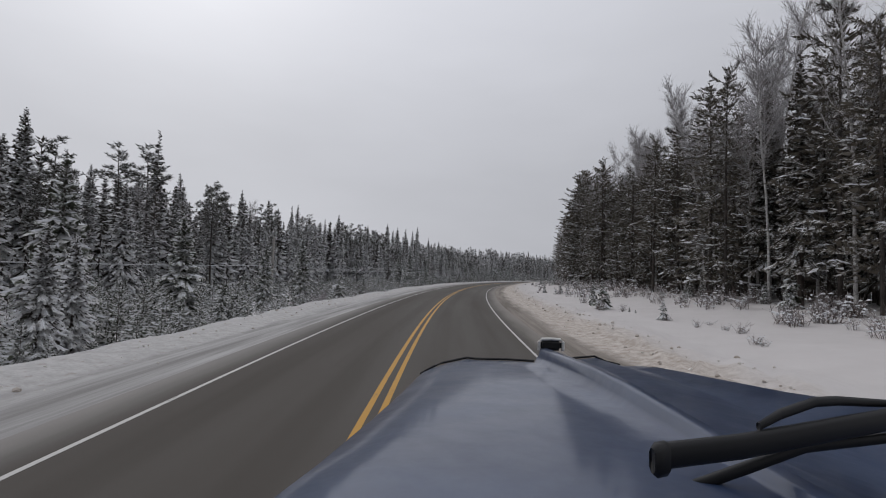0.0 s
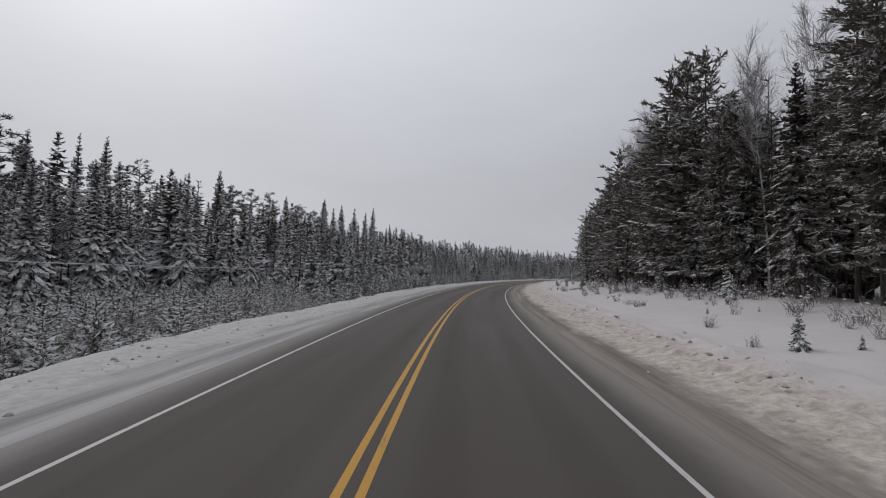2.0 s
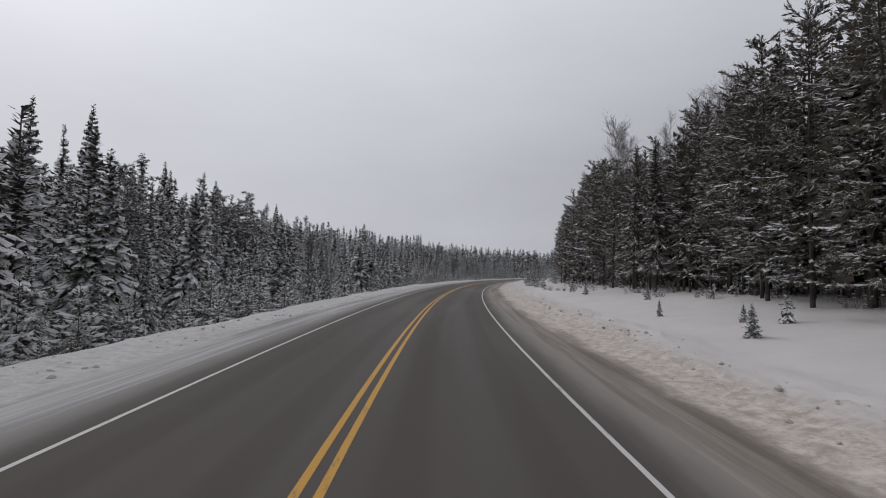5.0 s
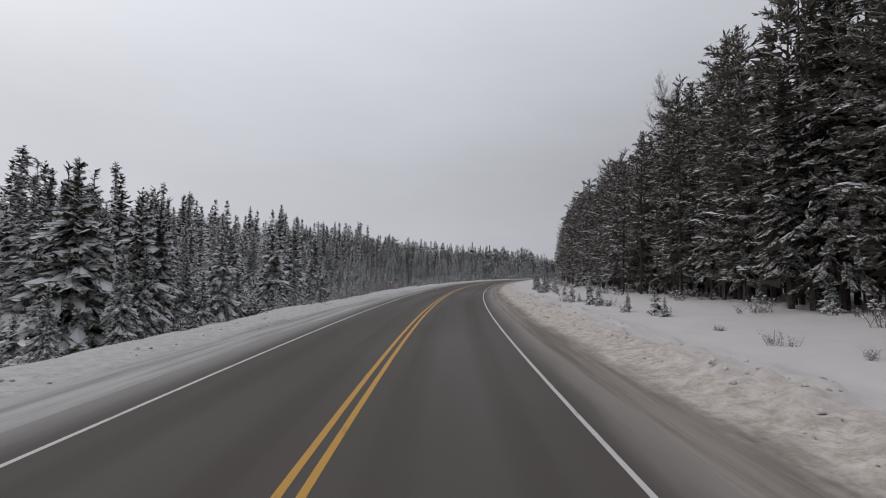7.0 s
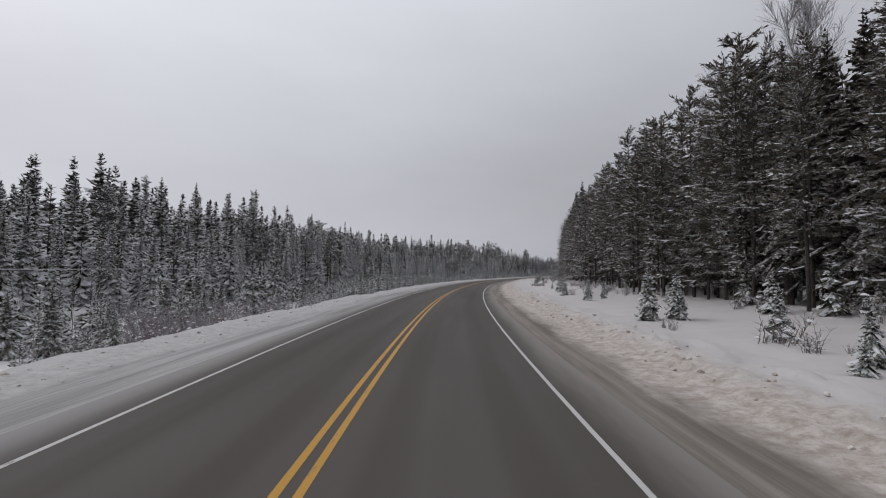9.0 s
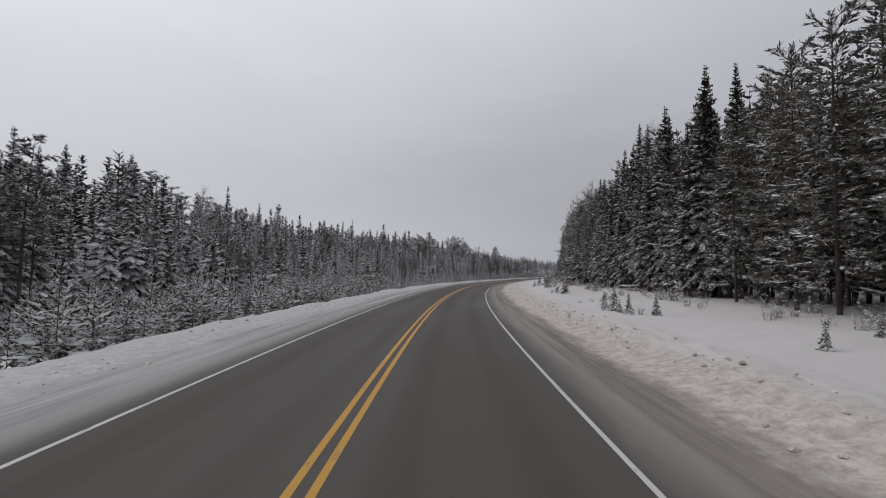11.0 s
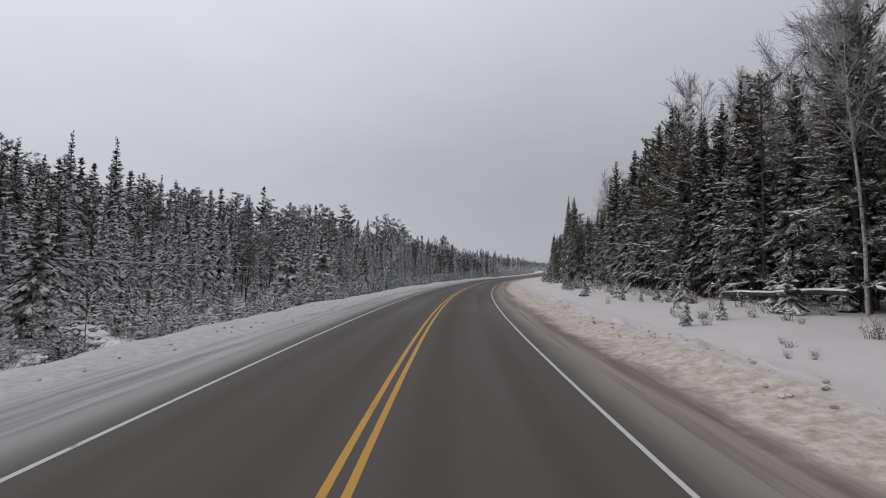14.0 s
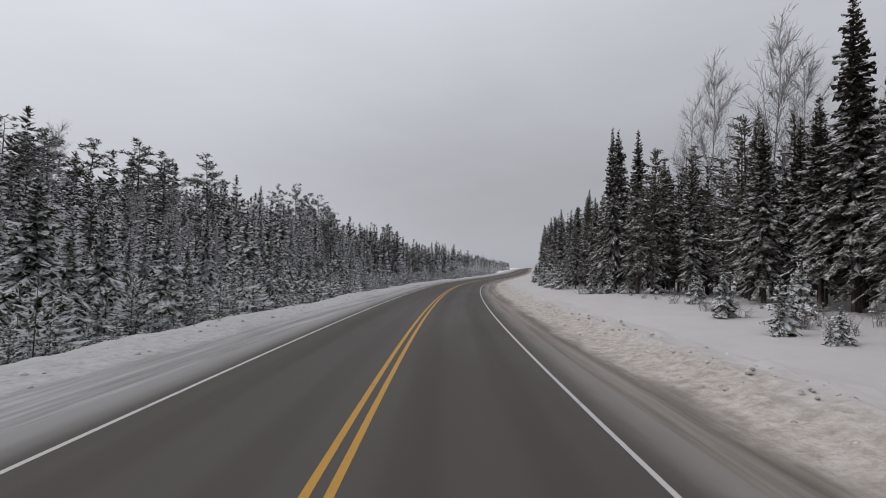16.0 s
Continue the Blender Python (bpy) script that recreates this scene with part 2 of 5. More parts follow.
# ---- the road's line: arc length, heading and place ----
KNOT_S = [-120, 0, 95, 190, 285, 380, 430, 475, 520, 570, 630, 700, 2400]
KNOT_K = [1.82, 1.82, 2.30, 1.96, 1.87, 1.86, 1.37, 2.44, 1.18, -0.23, -0.75, 0.0, 0.0]
ROAD_S = np.arange(-120.0, 1500.5, 1.0)
_k = np.interp(ROAD_S, KNOT_S, KNOT_K) * 1e-3
_h = np.concatenate([[0.0], np.cumsum((_k[1:] + _k[:-1]) / 2)])
_m = (_h[1:] + _h[:-1]) / 2
_x = np.concatenate([[0.0], np.cumsum(np.sin(_m))])
_y = np.concatenate([[0.0], np.cumsum(np.cos(_m))])
_i0 = 120
_h = _h - _h[_i0]
# turn and shift, so that the line starts at the origin and runs along +y
_turn = -np.concatenate([[0.0], np.cumsum((_k[1:] + _k[:-1]) / 2)])[_i0]
_px, _py = _x - _x[_i0], _y - _y[_i0]
_x = _px * math.cos(_turn) + _py * math.sin(_turn)
_y = -_px * math.sin(_turn) + _py * math.cos(_turn)


_rise = np.cumsum(np.interp(ROAD_S, [390, 440, 500, 570, 660, 800, 1600], [0.0, 0.0063, 0.0103, 0.0253, 0.0267, 0.0177, 0.0177]))


def grade(s):
    """Height of the road: level, then a gentle rise after the bend."""
    return np.interp(s, ROAD_S, _rise)


def heading(s):
    return np.interp(s, ROAD_S, _h)


def on_road(s, lat, z=0.0):
    """World place from metres along the road, metres to the right of its centre line, and height over it."""
    h = heading(s)
    return (np.interp(s, ROAD_S, _x) + lat * np.cos(h), np.interp(s, ROAD_S, _y) - lat * np.sin(h), z + grade(s))


# cross-section of the snow: metres across, height
CUT_LAT = [-1200, -300, -90, -45, -34, -26, -19, -13, -10.0, -8.6, -7.7, -6.9, -6.0, -4.9, -4.3, 0, 4.5, 5.1, 6.2, 7.2, 8.0, 8.9, 10.5, 13.5, 17.0, 22, 40, 120, 390]
CUT_Z = [6.0, 3.0, 0.3, -0.7, -1.1, -1.5, -1.7, -1.4, -0.60, -0.06, 0.07, 0.07, 0.03, 0.012, -0.03, -0.05, -0.03, 0.012, 0.05, 0.14, 0.25, 0.22, 0.14, 0.12, 0.16, 0.3, 0.7, 1.6, 3.0]
# how far the ground climbs from the ploughed bank to the forest beside the lane: metres along, metres up
CLIMB_S = [0, 60, 90, 120, 160, 180, 195, 230, 255, 290, 312, 335, 400, 600]
CLIMB_Z = [0.9, 0.95, 1.1, 1.35, 1.2, 1.0, 0.8, 0.55, 0.4, 0.8, 1.0, 0.75, 0.8, 0.8]


def lumps(x, y, scale, seed):
    return noise.noise(Vector((x * scale, y * scale, seed)))


def snow_height(s, lat):
    z = float(np.interp(lat, CUT_LAT, CUT_Z))
    if lat > 10.0:
        z += float(np.interp(s, CLIMB_S, CLIMB_Z)) * min(1.0, (lat - 10.0) / 10.0)
    a = abs(lat)
    if a > 6.0:
        big = lumps(s, lat * 2, 0.11, 3.1) * 0.22 + lumps(s, lat, 0.45, 7.7) * 0.10
        z += big * min(1.0, (a - 6.0) / 2.0) * max(0.0, min(1.0, (240.0 - a) / 120.0))
    if 6.3 < a < 10.5:
        w = math.sin((a - 6.3) / 4.2 * math.pi)
        k = 0.45 if lat < 0 else 1.7
        z += w * k * (abs(lumps(s, lat, 1.5, 1.3)) * 0.20 + abs(lumps(s, lat, 3.6, 5.2)) * 0.13)
    return z


def swept(name, s_list, lat_list, height, material, label, category):
    """A sheet swept along the road, with metres across and along kept as a map."""
    verts, uvs, faces = [], [], []
    n = len(lat_list)
    for s in s_list:
        for lat in lat_list:
            x, y, z = on_road(s, lat, height(s, lat))
            verts.append((float(x), float(y), float(z)))
            uvs.append((lat, s))
    for i in range(len(s_list) - 1):
        for j in range(n - 1):
            a = i * n + j
            faces.append((a, a + 1, a + n + 1, a + n))
    me = bpy.data.meshes.new(name)
    me.from_pydata(verts, [], faces)
    lay = me.uv_layers.new(name="lane")
    idx = np.empty(len(me.loops), dtype=np.int32)
    me.loops.foreach_get("vertex_index", idx)
    lay.data.foreach_set("uv", np.array(uvs, dtype=np.float32)[idx].ravel())
    me.polygons.foreach_set("use_smooth", np.ones(len(me.polygons), dtype=bool))
    me.materials.append(material)
    return tagged(new(name, me), label, category, kind="structure")


def steps(*spans):
    out = []
    for a, b, d in spans:
        out += list(np.arange(a, b - 1e-6, d))
    return out + [spans[-1][1]]


s_steps = steps((-110, -20, 3.0), (-20, 430, 0.45), (430, 560, 1.0), (560, 800, 4.0), (800, 1480, 20.0))
lat_steps = ([-1200, -600, -300, -160, -90, -60, -45, -38, -32, -26, -21, -17, -14, -12, -10.8]
             + steps((-10.2, -6.0, 0.28)) + [-5.5, -4.9, -4.3, -2.0, 2.0, 4.5, 5.1, 5.6] + steps((6.0, 10.6, 0.23))
             + [11.2, 12, 13, 14.5, 16, 18, 21, 26, 34, 50, 80, 130, 220, 340])
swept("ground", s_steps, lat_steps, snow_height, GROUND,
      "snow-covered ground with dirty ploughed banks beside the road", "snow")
road_steps = steps((-110, 560, 2.5), (560, 1480, 8.0))
swept("road", road_steps, [-5.6, -4.6, -3.6, -2.4, -1.2, 0, 1.2, 2.4, 3.9, 4.9, 6.2],
      lambda s, lat: 0.0 if -5.0 < lat < 5.0 else -0.06, ASPHALT, "bare grey-brown asphalt highway, damp and salt-stained at its edges", "road")
for name, lat, half, mat, label in (
        ("centre_line", -0.13, 0.055, YELLOW, "solid yellow centre line painted on the asphalt"),
        ("centre_line", 0.13, 0.055, YELLOW, "solid yellow centre line painted on the asphalt"),
        ("edge_line", -3.62, 0.044, WHITE, "white edge line painted on the asphalt"),
        ("edge_line", 3.89, 0.044, WHITE, "white edge line painted on the asphalt")):
    swept(name, road_steps, [lat - half, lat + half], lambda s, lat: 0.004, mat, label, "road marking")


# ---- mesh building ----
class MB:
    def __init__(self):
        self.v, self.f, self.m = [], [], []

    def add(self, verts, faces, slot=0):
        n = len(self.v)
        self.v += [tuple(p) for p in verts]
        self.f += [tuple(i + n for i in f) for f in faces]
        self.m += [slot] * len(faces)

    def tri(self, a, b, c, slot=0):
        self.add((a, b, c), ((0, 1, 2),), slot)

    def tube(self, pts, radii, sides=5, slot=0, cap=False):
        pts = [Vector(p) for p in pts]
        ring = []
        for i, p in enumerate(pts):
            d = (pts[min(i + 1, len(pts) - 1)] - pts[max(i - 1, 0)]).normalized()
            a = d.orthogonal().normalized()
            b = d.cross(a)
            for k in range(sides):
                w = 2 * math.pi * k / sides
                ring.append(p + (a * math.cos(w) + b * math.sin(w)) * radii[i])
        faces = []
        for i in range(len(pts) - 1):
            for k in range(sides):
                q = (k + 1) % sides
                faces.append((i * sides + k, i * sides + q, (i + 1) * sides + q, (i + 1) * sides + k))
        if cap:
            faces.append(tuple(range(sides))[::-1])
            faces.append(tuple((len(pts) - 1) * sides + k for k in range(sides)))
        self.add(ring, faces, slot)

    def mesh(self, name, *materials, smooth=False):
        me = bpy.data.meshes.new(name)
        me.from_pydata([tuple(p) for p in self.v], [], self.f)
        for mat in materials:
            me.materials.append(mat)
        if len(materials) > 1:
            me.polygons.foreach_set("material_index", np.array(self.m, dtype=np.int32))
        if smooth:
            me.polygons.foreach_set("use_smooth", np.ones(len(me.polygons), dtype=bool))
        return me


def part(name, mb, material, parent, label="", smooth=False):
    ob = new(name, mb.mesh(name, material, smooth=smooth))
    ob.parent = parent
    if label:
        ob["label"] = label
    return ob


UP = Vector((0, 0, 1))


def bough(crown, snow, base, az, length, droop, rng, snowy, load=1.0, segs=3, wide=0.27):
    """One bough: a drooping roof-shaped fan with ragged edges and hanging twigs, its tip turned up, and snow lying along its back."""
    out = Vector((math.cos(az), math.sin(az), 0))
    side = Vector((-out.y, out.x, 0))
    fall, curl = math.tan(droop), rng.uniform(0.16, 0.34)
    broad = min(0.50, length * wide) * rng.uniform(0.8, 1.25)
    skew = rng.uniform(-0.12, 0.12) * length

    def spine(t):
        return base + out * (length * t) + UP * (length * (fall * t + curl * t * t)) + side * (skew * t * t)

    def half(t):
        return broad * (0.30 + 1.4 * t if t < 0.5 else 2.0 * (1.04 - t))

    mids, lefts, rights = [], [], []
    for k in range(segs + 1):
        t = k / segs
        c, w = spine(t), half(t)
        mids.append(c)
        lefts.append(c + side * w * rng.uniform(0.75, 1.2) - UP * (w * rng.uniform(0.35, 0.75)))
        rights.append(c - side * w * rng.uniform(0.75, 1.2) - UP * (w * rng.uniform(0.35, 0.75)))
    n = segs + 1
    crown.add(mids + lefts + rights, [(k, n + k, n + k + 1, k + 1) for k in range(segs)] + [(k, k + 1, 2 * n + k + 1, 2 * n + k) for k in range(segs)])
    for k in range(segs):
        for edge, way in ((lefts, 1), (rights, -1)):
            a, b = edge[k], edge[k + 1]
            crown.tri(a, b, (a + b) / 2 + side * (way * broad * rng.uniform(0.25, 0.8)) + out * (length * rng.uniform(0.05, 0.2)) - UP * (broad * rng.uniform(0.2, 0.9)))
        crown.tri(mids[k], mids[k + 1], (mids[k] + mids[k + 1]) / 2 - UP * (length * rng.uniform(0.14, 0.32)) + side * (length * rng.uniform(-0.1, 0.1)))
    crown.tri(lefts[-1], rights[-1], spine(1.16))
    if rng.random() < snowy:
        t0, t1 = rng.uniform(0.1, 0.45), rng.uniform(0.8, 1.06)
        up = UP * (0.018 + 0.03 * length * rng.uniform(0.6, 1.3))
        vs = []
        for k in range(4):
            t = t0 + (t1 - t0) * k / 3
            c, w = spine(t), half(min(1.0, t)) * load * (0.25, 1.0, 0.9, 0.3)[k] * rng.uniform(0.6, 1.1)
            vs += [c + side * w - UP * (w * 0.5) + up * 0.4, c + up * (0.5, 1.2, 1.2, 0.5)[k], c - side * w - UP * (w * 0.5) + up * 0.4]
        snow.add(vs, [(3 * k + q, 3 * k + q + 1, 3 * k + q + 4, 3 * k + q + 3) for k in range(3) for q in (0, 1)])


def needle_spray(crown, snow, base, way, length, rng, snowy, n=11):
    """A pine twig: needles fanned out along a short line, with a pad of snow on some."""
    way = way.normalized()
    a = way.orthogonal().normalized()
    b = way.cross(a)
    for k in range(n):
        t = (k + rng.random()) / n
        w = rng.random() * 6.283
        r = a * math.cos(w) + b * math.sin(w)
        p = base + way * (length * t * 0.8)
        d = (way * rng.uniform(0.5, 1.1) + r * rng.uniform(0.5, 1.0) + UP * 0.15).normalized() * (length * rng.uniform(0.32, 0.55))
        e = d.cross(r + way * 0.3).normalized() * (length * rng.uniform(0.05, 0.085))
        crown.tri(p - e, p + e, p + d)
    if rng.random() < snowy:
        side = Vector((-way.y, way.x, 0)).normalized()
        w, up = length * rng.uniform(0.12, 0.26), UP * (0.03 + 0.09 * length)
        p, m, q = base + way * (length * 0.1), base + way * (length * 0.55), base + way * (length * rng.uniform(0.85, 1.1))
        snow.add((p + up * 0.5, m + side * w, m + up * 1.3, m - side * w, q + up * 0.3), ((0, 1, 2), (0, 2, 3), (1, 4, 2), (2, 4, 3)))


def strip(snow, pts, wide, thick):
    """A ridge of snow lying along a bough."""
    vs, fs = [], []
    for i, p in enumerate(pts):
        d = pts[min(i + 1, len(pts) - 1)] - pts[max(i - 1, 0)]
        side = Vector((-d.y, d.x, 0)).normalized() * wide * (0.35 if i in (0, len(pts) - 1) else 1.0)
        vs += [p + side, p + UP * thick, p - side]
    for i in range(len(pts) - 1):
        k = 3 * i
        fs += [(k, k + 3, k + 4, k + 1), (k + 1, k + 4, k + 5, k + 2)]
    snow.add(vs, fs)


def fill(crown, snow, rng, h, low, radius, count, snowy, size=0.5, droop=0.45, slot=0):
    """Needle sprays all through a crown, pointing out and down, some of them under snow."""
    most = max(radius(low + (1 - low) * k / 20) for k in range(20))
    made = 0
    while made < count:
        u = low + (0.99 - low) * rng.random()
        r = radius(u)
        if rng.random() * most > r + 0.06 * most:
            continue
        made += 1
        az, q = rng.random() * 6.283, r * (0.25 + 0.75 * rng.random() ** 0.6)
        d = Vector((math.cos(az + rng.gauss(0, 0.35)), math.sin(az + rng.gauss(0, 0.35)), rng.gauss(-droop + 0.75 * u ** 3, 0.25))).normalized()
        s = d.orthogonal().normalized()
        s.rotate(Matrix.Rotation(rng.random() * 6.283, 3, d))
        L = size * rng.uniform(0.6, 1.3) * (0.55 + 0.45 * min(1.0, r))
        p = Vector((math.cos(az) * max(0.0, q - L * 0.6), math.sin(az) * max(0.0, q - L * 0.6), u * h))
        w = s * (L * rng.uniform(0.14, 0.24))
        crown.tri(p - w, p + w, p + d * L)
        if rng.random() < snowy:
            s = Vector((-d.y, d.x, 0)).normalized() * (L * rng.uniform(0.10, 0.2))
            m = p + d * (L * 0.45) + UP * 0.035
            snow.tri(m - s, p + d * (L * 1.02) + UP * 0.01, m + s)
            if size < 0.7:
                snow.tri(m - s, m + s, p + UP * 0.03)


def spruce_mesh(rng, h, spread, gap, snowy, low=0.06, top_club=0.0, segs=3, power=0.8, longest=1.3, load=0.7):
    trunk, crown, snow = MB(), MB(), MB()
    trunk.tube([(0, 0, -0.5), (0, 0, h * 0.5), (rng.uniform(-0.1, 0.1), 0, h)], [0.011 * h + 0.02, 0.007 * h, 0.01], 6)

    def radius(u):
        r = spread * (1 - u) ** power
        if u < 0.25:
            r *= 0.65 + 1.4 * u
        if top_club:
            if 0.5 < u < 0.86:
                r *= 0.8
            r = max(r, top_club * math.exp(-((u - 0.93) / 0.045) ** 2))
        return r

    fill(crown, snow, rng, h, low, lambda u: radius(u) * 0.8, int(30 * h * (0.5 + 0.25 * spread)) if h > 4 else int(30 * h), snowy * 0.1, 0.45 if h > 4 else 0.26)
    z = low * h
    while z < h * 0.99:
        u = z / h
        whole = radius(u)
        r = max(whole * (0.75 + 0.4 * rng.random()), 0.10 + 0.06 * (h > 4))
        n = max(5, int(rng.uniform(6.0, 8.5) * min(1.2, 0.62 + r / 3.2)))
        a0 = rng.random() * 6.28
        for k in range(n):
            az = a0 + 6.28 * k / n + rng.uniform(-0.35, 0.35)
            droop = radians(-46 + (62 if not top_club else 34) * u ** 2.2 + rng.uniform(-9, 9))
            L = r * rng.uniform(0.68, 1.18)
            off = max(0.0, L - longest)
            base = Vector((math.cos(az) * off, math.sin(az) * off, z + rng.uniform(-0.5, 0.5) * gap + math.tan(droop) * off * 0.6 + 0.25 * L))
            bough(crown, snow, base, az, L - off, droop, rng, snowy, load * rng.uniform(0.7, 1.15), segs)
        z += gap * (0.75 + 0.5 * rng.random()) * (1.0 - 0.6 * u)
    return trunk, crown, snow


def tuft(crown, snow, c, size, rng, snowy, n=19):
    for _ in range(n):
        az, el = rng.random() * 6.28, rng.uniform(-0.45, 0.95)
        d = Vector((math.cos(az) * math.cos(el), math.sin(az) * math.cos(el), math.sin(el)))
        s = d.orthogonal().normalized()
        s.rotate(Matrix.Rotation(rng.random() * 6.28, 3, d))
        L = size * rng.uniform(0.6, 1.15)
        crown.tri(c - s * 0.095 * L - d * 0.1 * L, c + s * 0.095 * L - d * 0.1 * L, c + d * L + UP * 0.05 * L)
    if rng.random() < snowy:
        w = size * rng.uniform(0.3, 0.55)
        t = size * 0.16
        q = [c + Vector((math.cos(a) * w * rng.uniform(0.6, 1.3), math.sin(a) * w * rng.uniform(0.6, 1.3), 0.1 * size + rng.uniform(-0.06, 0.04))) for a in (0, 1.26, 2.5, 3.8, 5.0)]
        snow.add(q + [c + UP * (t + 0.1 * size)], [(k, (k + 1) % 5, 5) for k in range(5)])


def pine_mesh(rng, h, crown_low, spread, snowy, boughs=30, tufts=5, size=0.55):
    """Jack pine: a bare, slightly bent stem with dead stubs and an irregular crown of tufts."""
    trunk, wood, crown, snow = MB(), MB(), MB(), MB()
    bend = Vector((rng.uniform(-0.03, 0.03) * h, rng.uniform(-0.03, 0.03) * h, 0))
    def stem(u):
        return Vector((0, 0, u * h)) + bend * math.sin(u * 3.0)
    trunk.tube([(0, 0, -0.5)] + [stem(u) for u in (0.0, 0.25, 0.5, 0.75, 1.0)], [0.010 * h + 0.02, 0.0095 * h, 0.008 * h, 0.006 * h, 0.004 * h, 0.01], 7)
    for _ in range(14):
        u = rng.uniform(0.15, crown_low + 0.1)
        az = rng.random() * 6.28
        d = Vector((math.cos(az), math.sin(az), rng.uniform(-0.35, 0.2))) * rng.uniform(0.5, 1.6)
        wood.tube([stem(u), stem(u) + d * 0.6, stem(u) + d + UP * -0.1], [0.022, 0.014, 0.004], 3)
    for i in range(boughs):
        u = crown_low + (1 - crown_low) * ((i + rng.random()) / boughs) * 0.98
        w = (u - crown_low) / (1 - crown_low)
        L = spread * (0.35 + 1.1 * math.sin(min(1.0, w * 0.85 + 0.18) * math.pi) ** 0.8) * rng.uniform(0.5, 1.15)
        az = rng.random() * 6.28
        rise = rng.uniform(-0.15, 0.35) + 0.5 * w
        d = Vector((math.cos(az), math.sin(az), rise))
        a = stem(u)
        tip = a + d * L
        wood.tube([a, a + d * L * 0.55 - UP * 0.08 * L, tip], [0.03 + 0.01 * L, 0.02, 0.006], 3)
        n = max(2, int(tufts * min(1.3, L / spread)))
        for k in range(n):
            t = 0.3 + 0.72 * (k + 1) / n
            c = a + d * L * t - UP * 0.05 * L + Vector((rng.gauss(0, 0.22), rng.gauss(0, 0.22), rng.gauss(0.05, 0.12))) * (0.5 + L * 0.3)
            tuft(crown, snow, c, size * rng.uniform(0.7, 1.2), rng, snowy)
    tuft(crown, snow, stem(1.0), size, rng, snowy, 14)
    return trunk, wood, crown, snow


def full_pine_mesh(rng, h, crown_low, spread, snowy, boughs=46, sprays=9):
    """Pine crowned almost to the ground: long level boughs carrying feathery sprays."""
    trunk, wood, crown, snow = MB(), MB(), MB(), MB()
    trunk.tube([(0, 0, -0.5), (0, 0, 0), (0.05, 0, h * 0.5), (0, 0.05, h)], [0.0095 * h, 0.0085 * h, 0.006 * h, 0.015], 7)

    def radius(u):
        w = (u - crown_low) / (1 - crown_low)
        return spread * (0.55 + 0.6 * math.sin(min(1.0, max(0.0, w) * 0.8 + 0.2) * math.pi)) * (1.0 - 0.35 * max(0.0, w) ** 3)

    fill(crown, snow, rng, h, crown_low, lambda u: radius(u) * (0.85 if u < 0.85 else (1.02 - u) * 5), 900, 0.03, 0.46, 0.1)
    for i in range(boughs):
        u = crown_low + (1 - crown_low) * (i + rng.random()) / boughs * 0.99
        L = radius(u) * rng.uniform(0.55, 1.25)
        az = i * 2.4 + rng.uniform(-0.6, 0.6)
        rise = rng.uniform(-0.42, 0.02) + 0.8 * u ** 3
        d = Vector((math.cos(az), math.sin(az), rise))
        side = Vector((-d.y, d.x, 0))
        a = Vector((0, 0, u * h))

        def along(t):
            return a + d * (L * t) + UP * (0.12 * L * t * t - 0.05 * L * math.sin(t * 3.0))

        wood.tube([a, along(0.35), along(0.7), along(1.0)], [0.022 + 0.010 * L, 0.022, 0.014, 0.006], 4)
        laden = rng.random() < (snowy + 0.35) * max(0.05, 1.2 - 1.3 * u)
        if laden:
            t0 = rng.uniform(0.2, 0.55)
            line = [along(t) + UP * 0.03 for t in (t0, t0 + 0.15, t0 + 0.3, min(1.02, t0 + 0.45))]
            strip(snow, line, rng.uniform(0.05, 0.13), rng.uniform(0.05, 0.11))
        for k in range(sprays):
            t = 0.28 + 0.72 * (k + rng.random()) / sprays
            way = d.normalized() * rng.uniform(0.4, 1.0) + side * ((1 if k % 2 else -1) * rng.uniform(0.1, 1.0)) + UP * rng.uniform(-0.15, 0.35)
            needle_spray(crown, snow, along(t), way, rng.uniform(0.45, 0.85) * (0.75 + 0.1 * L), rng, 0.5 if laden else 0.05)
    for k in range(16):
        q = k / 15
        needle_spray(crown, snow, Vector((0, 0, h * (0.90 + 0.10 * q))), Vector((math.cos(k * 2.4), math.sin(k * 2.4), 0.9 + 1.5 * q)), 0.75 - 0.25 * q, rng, 0.06)
    return trunk, wood, crown, snow


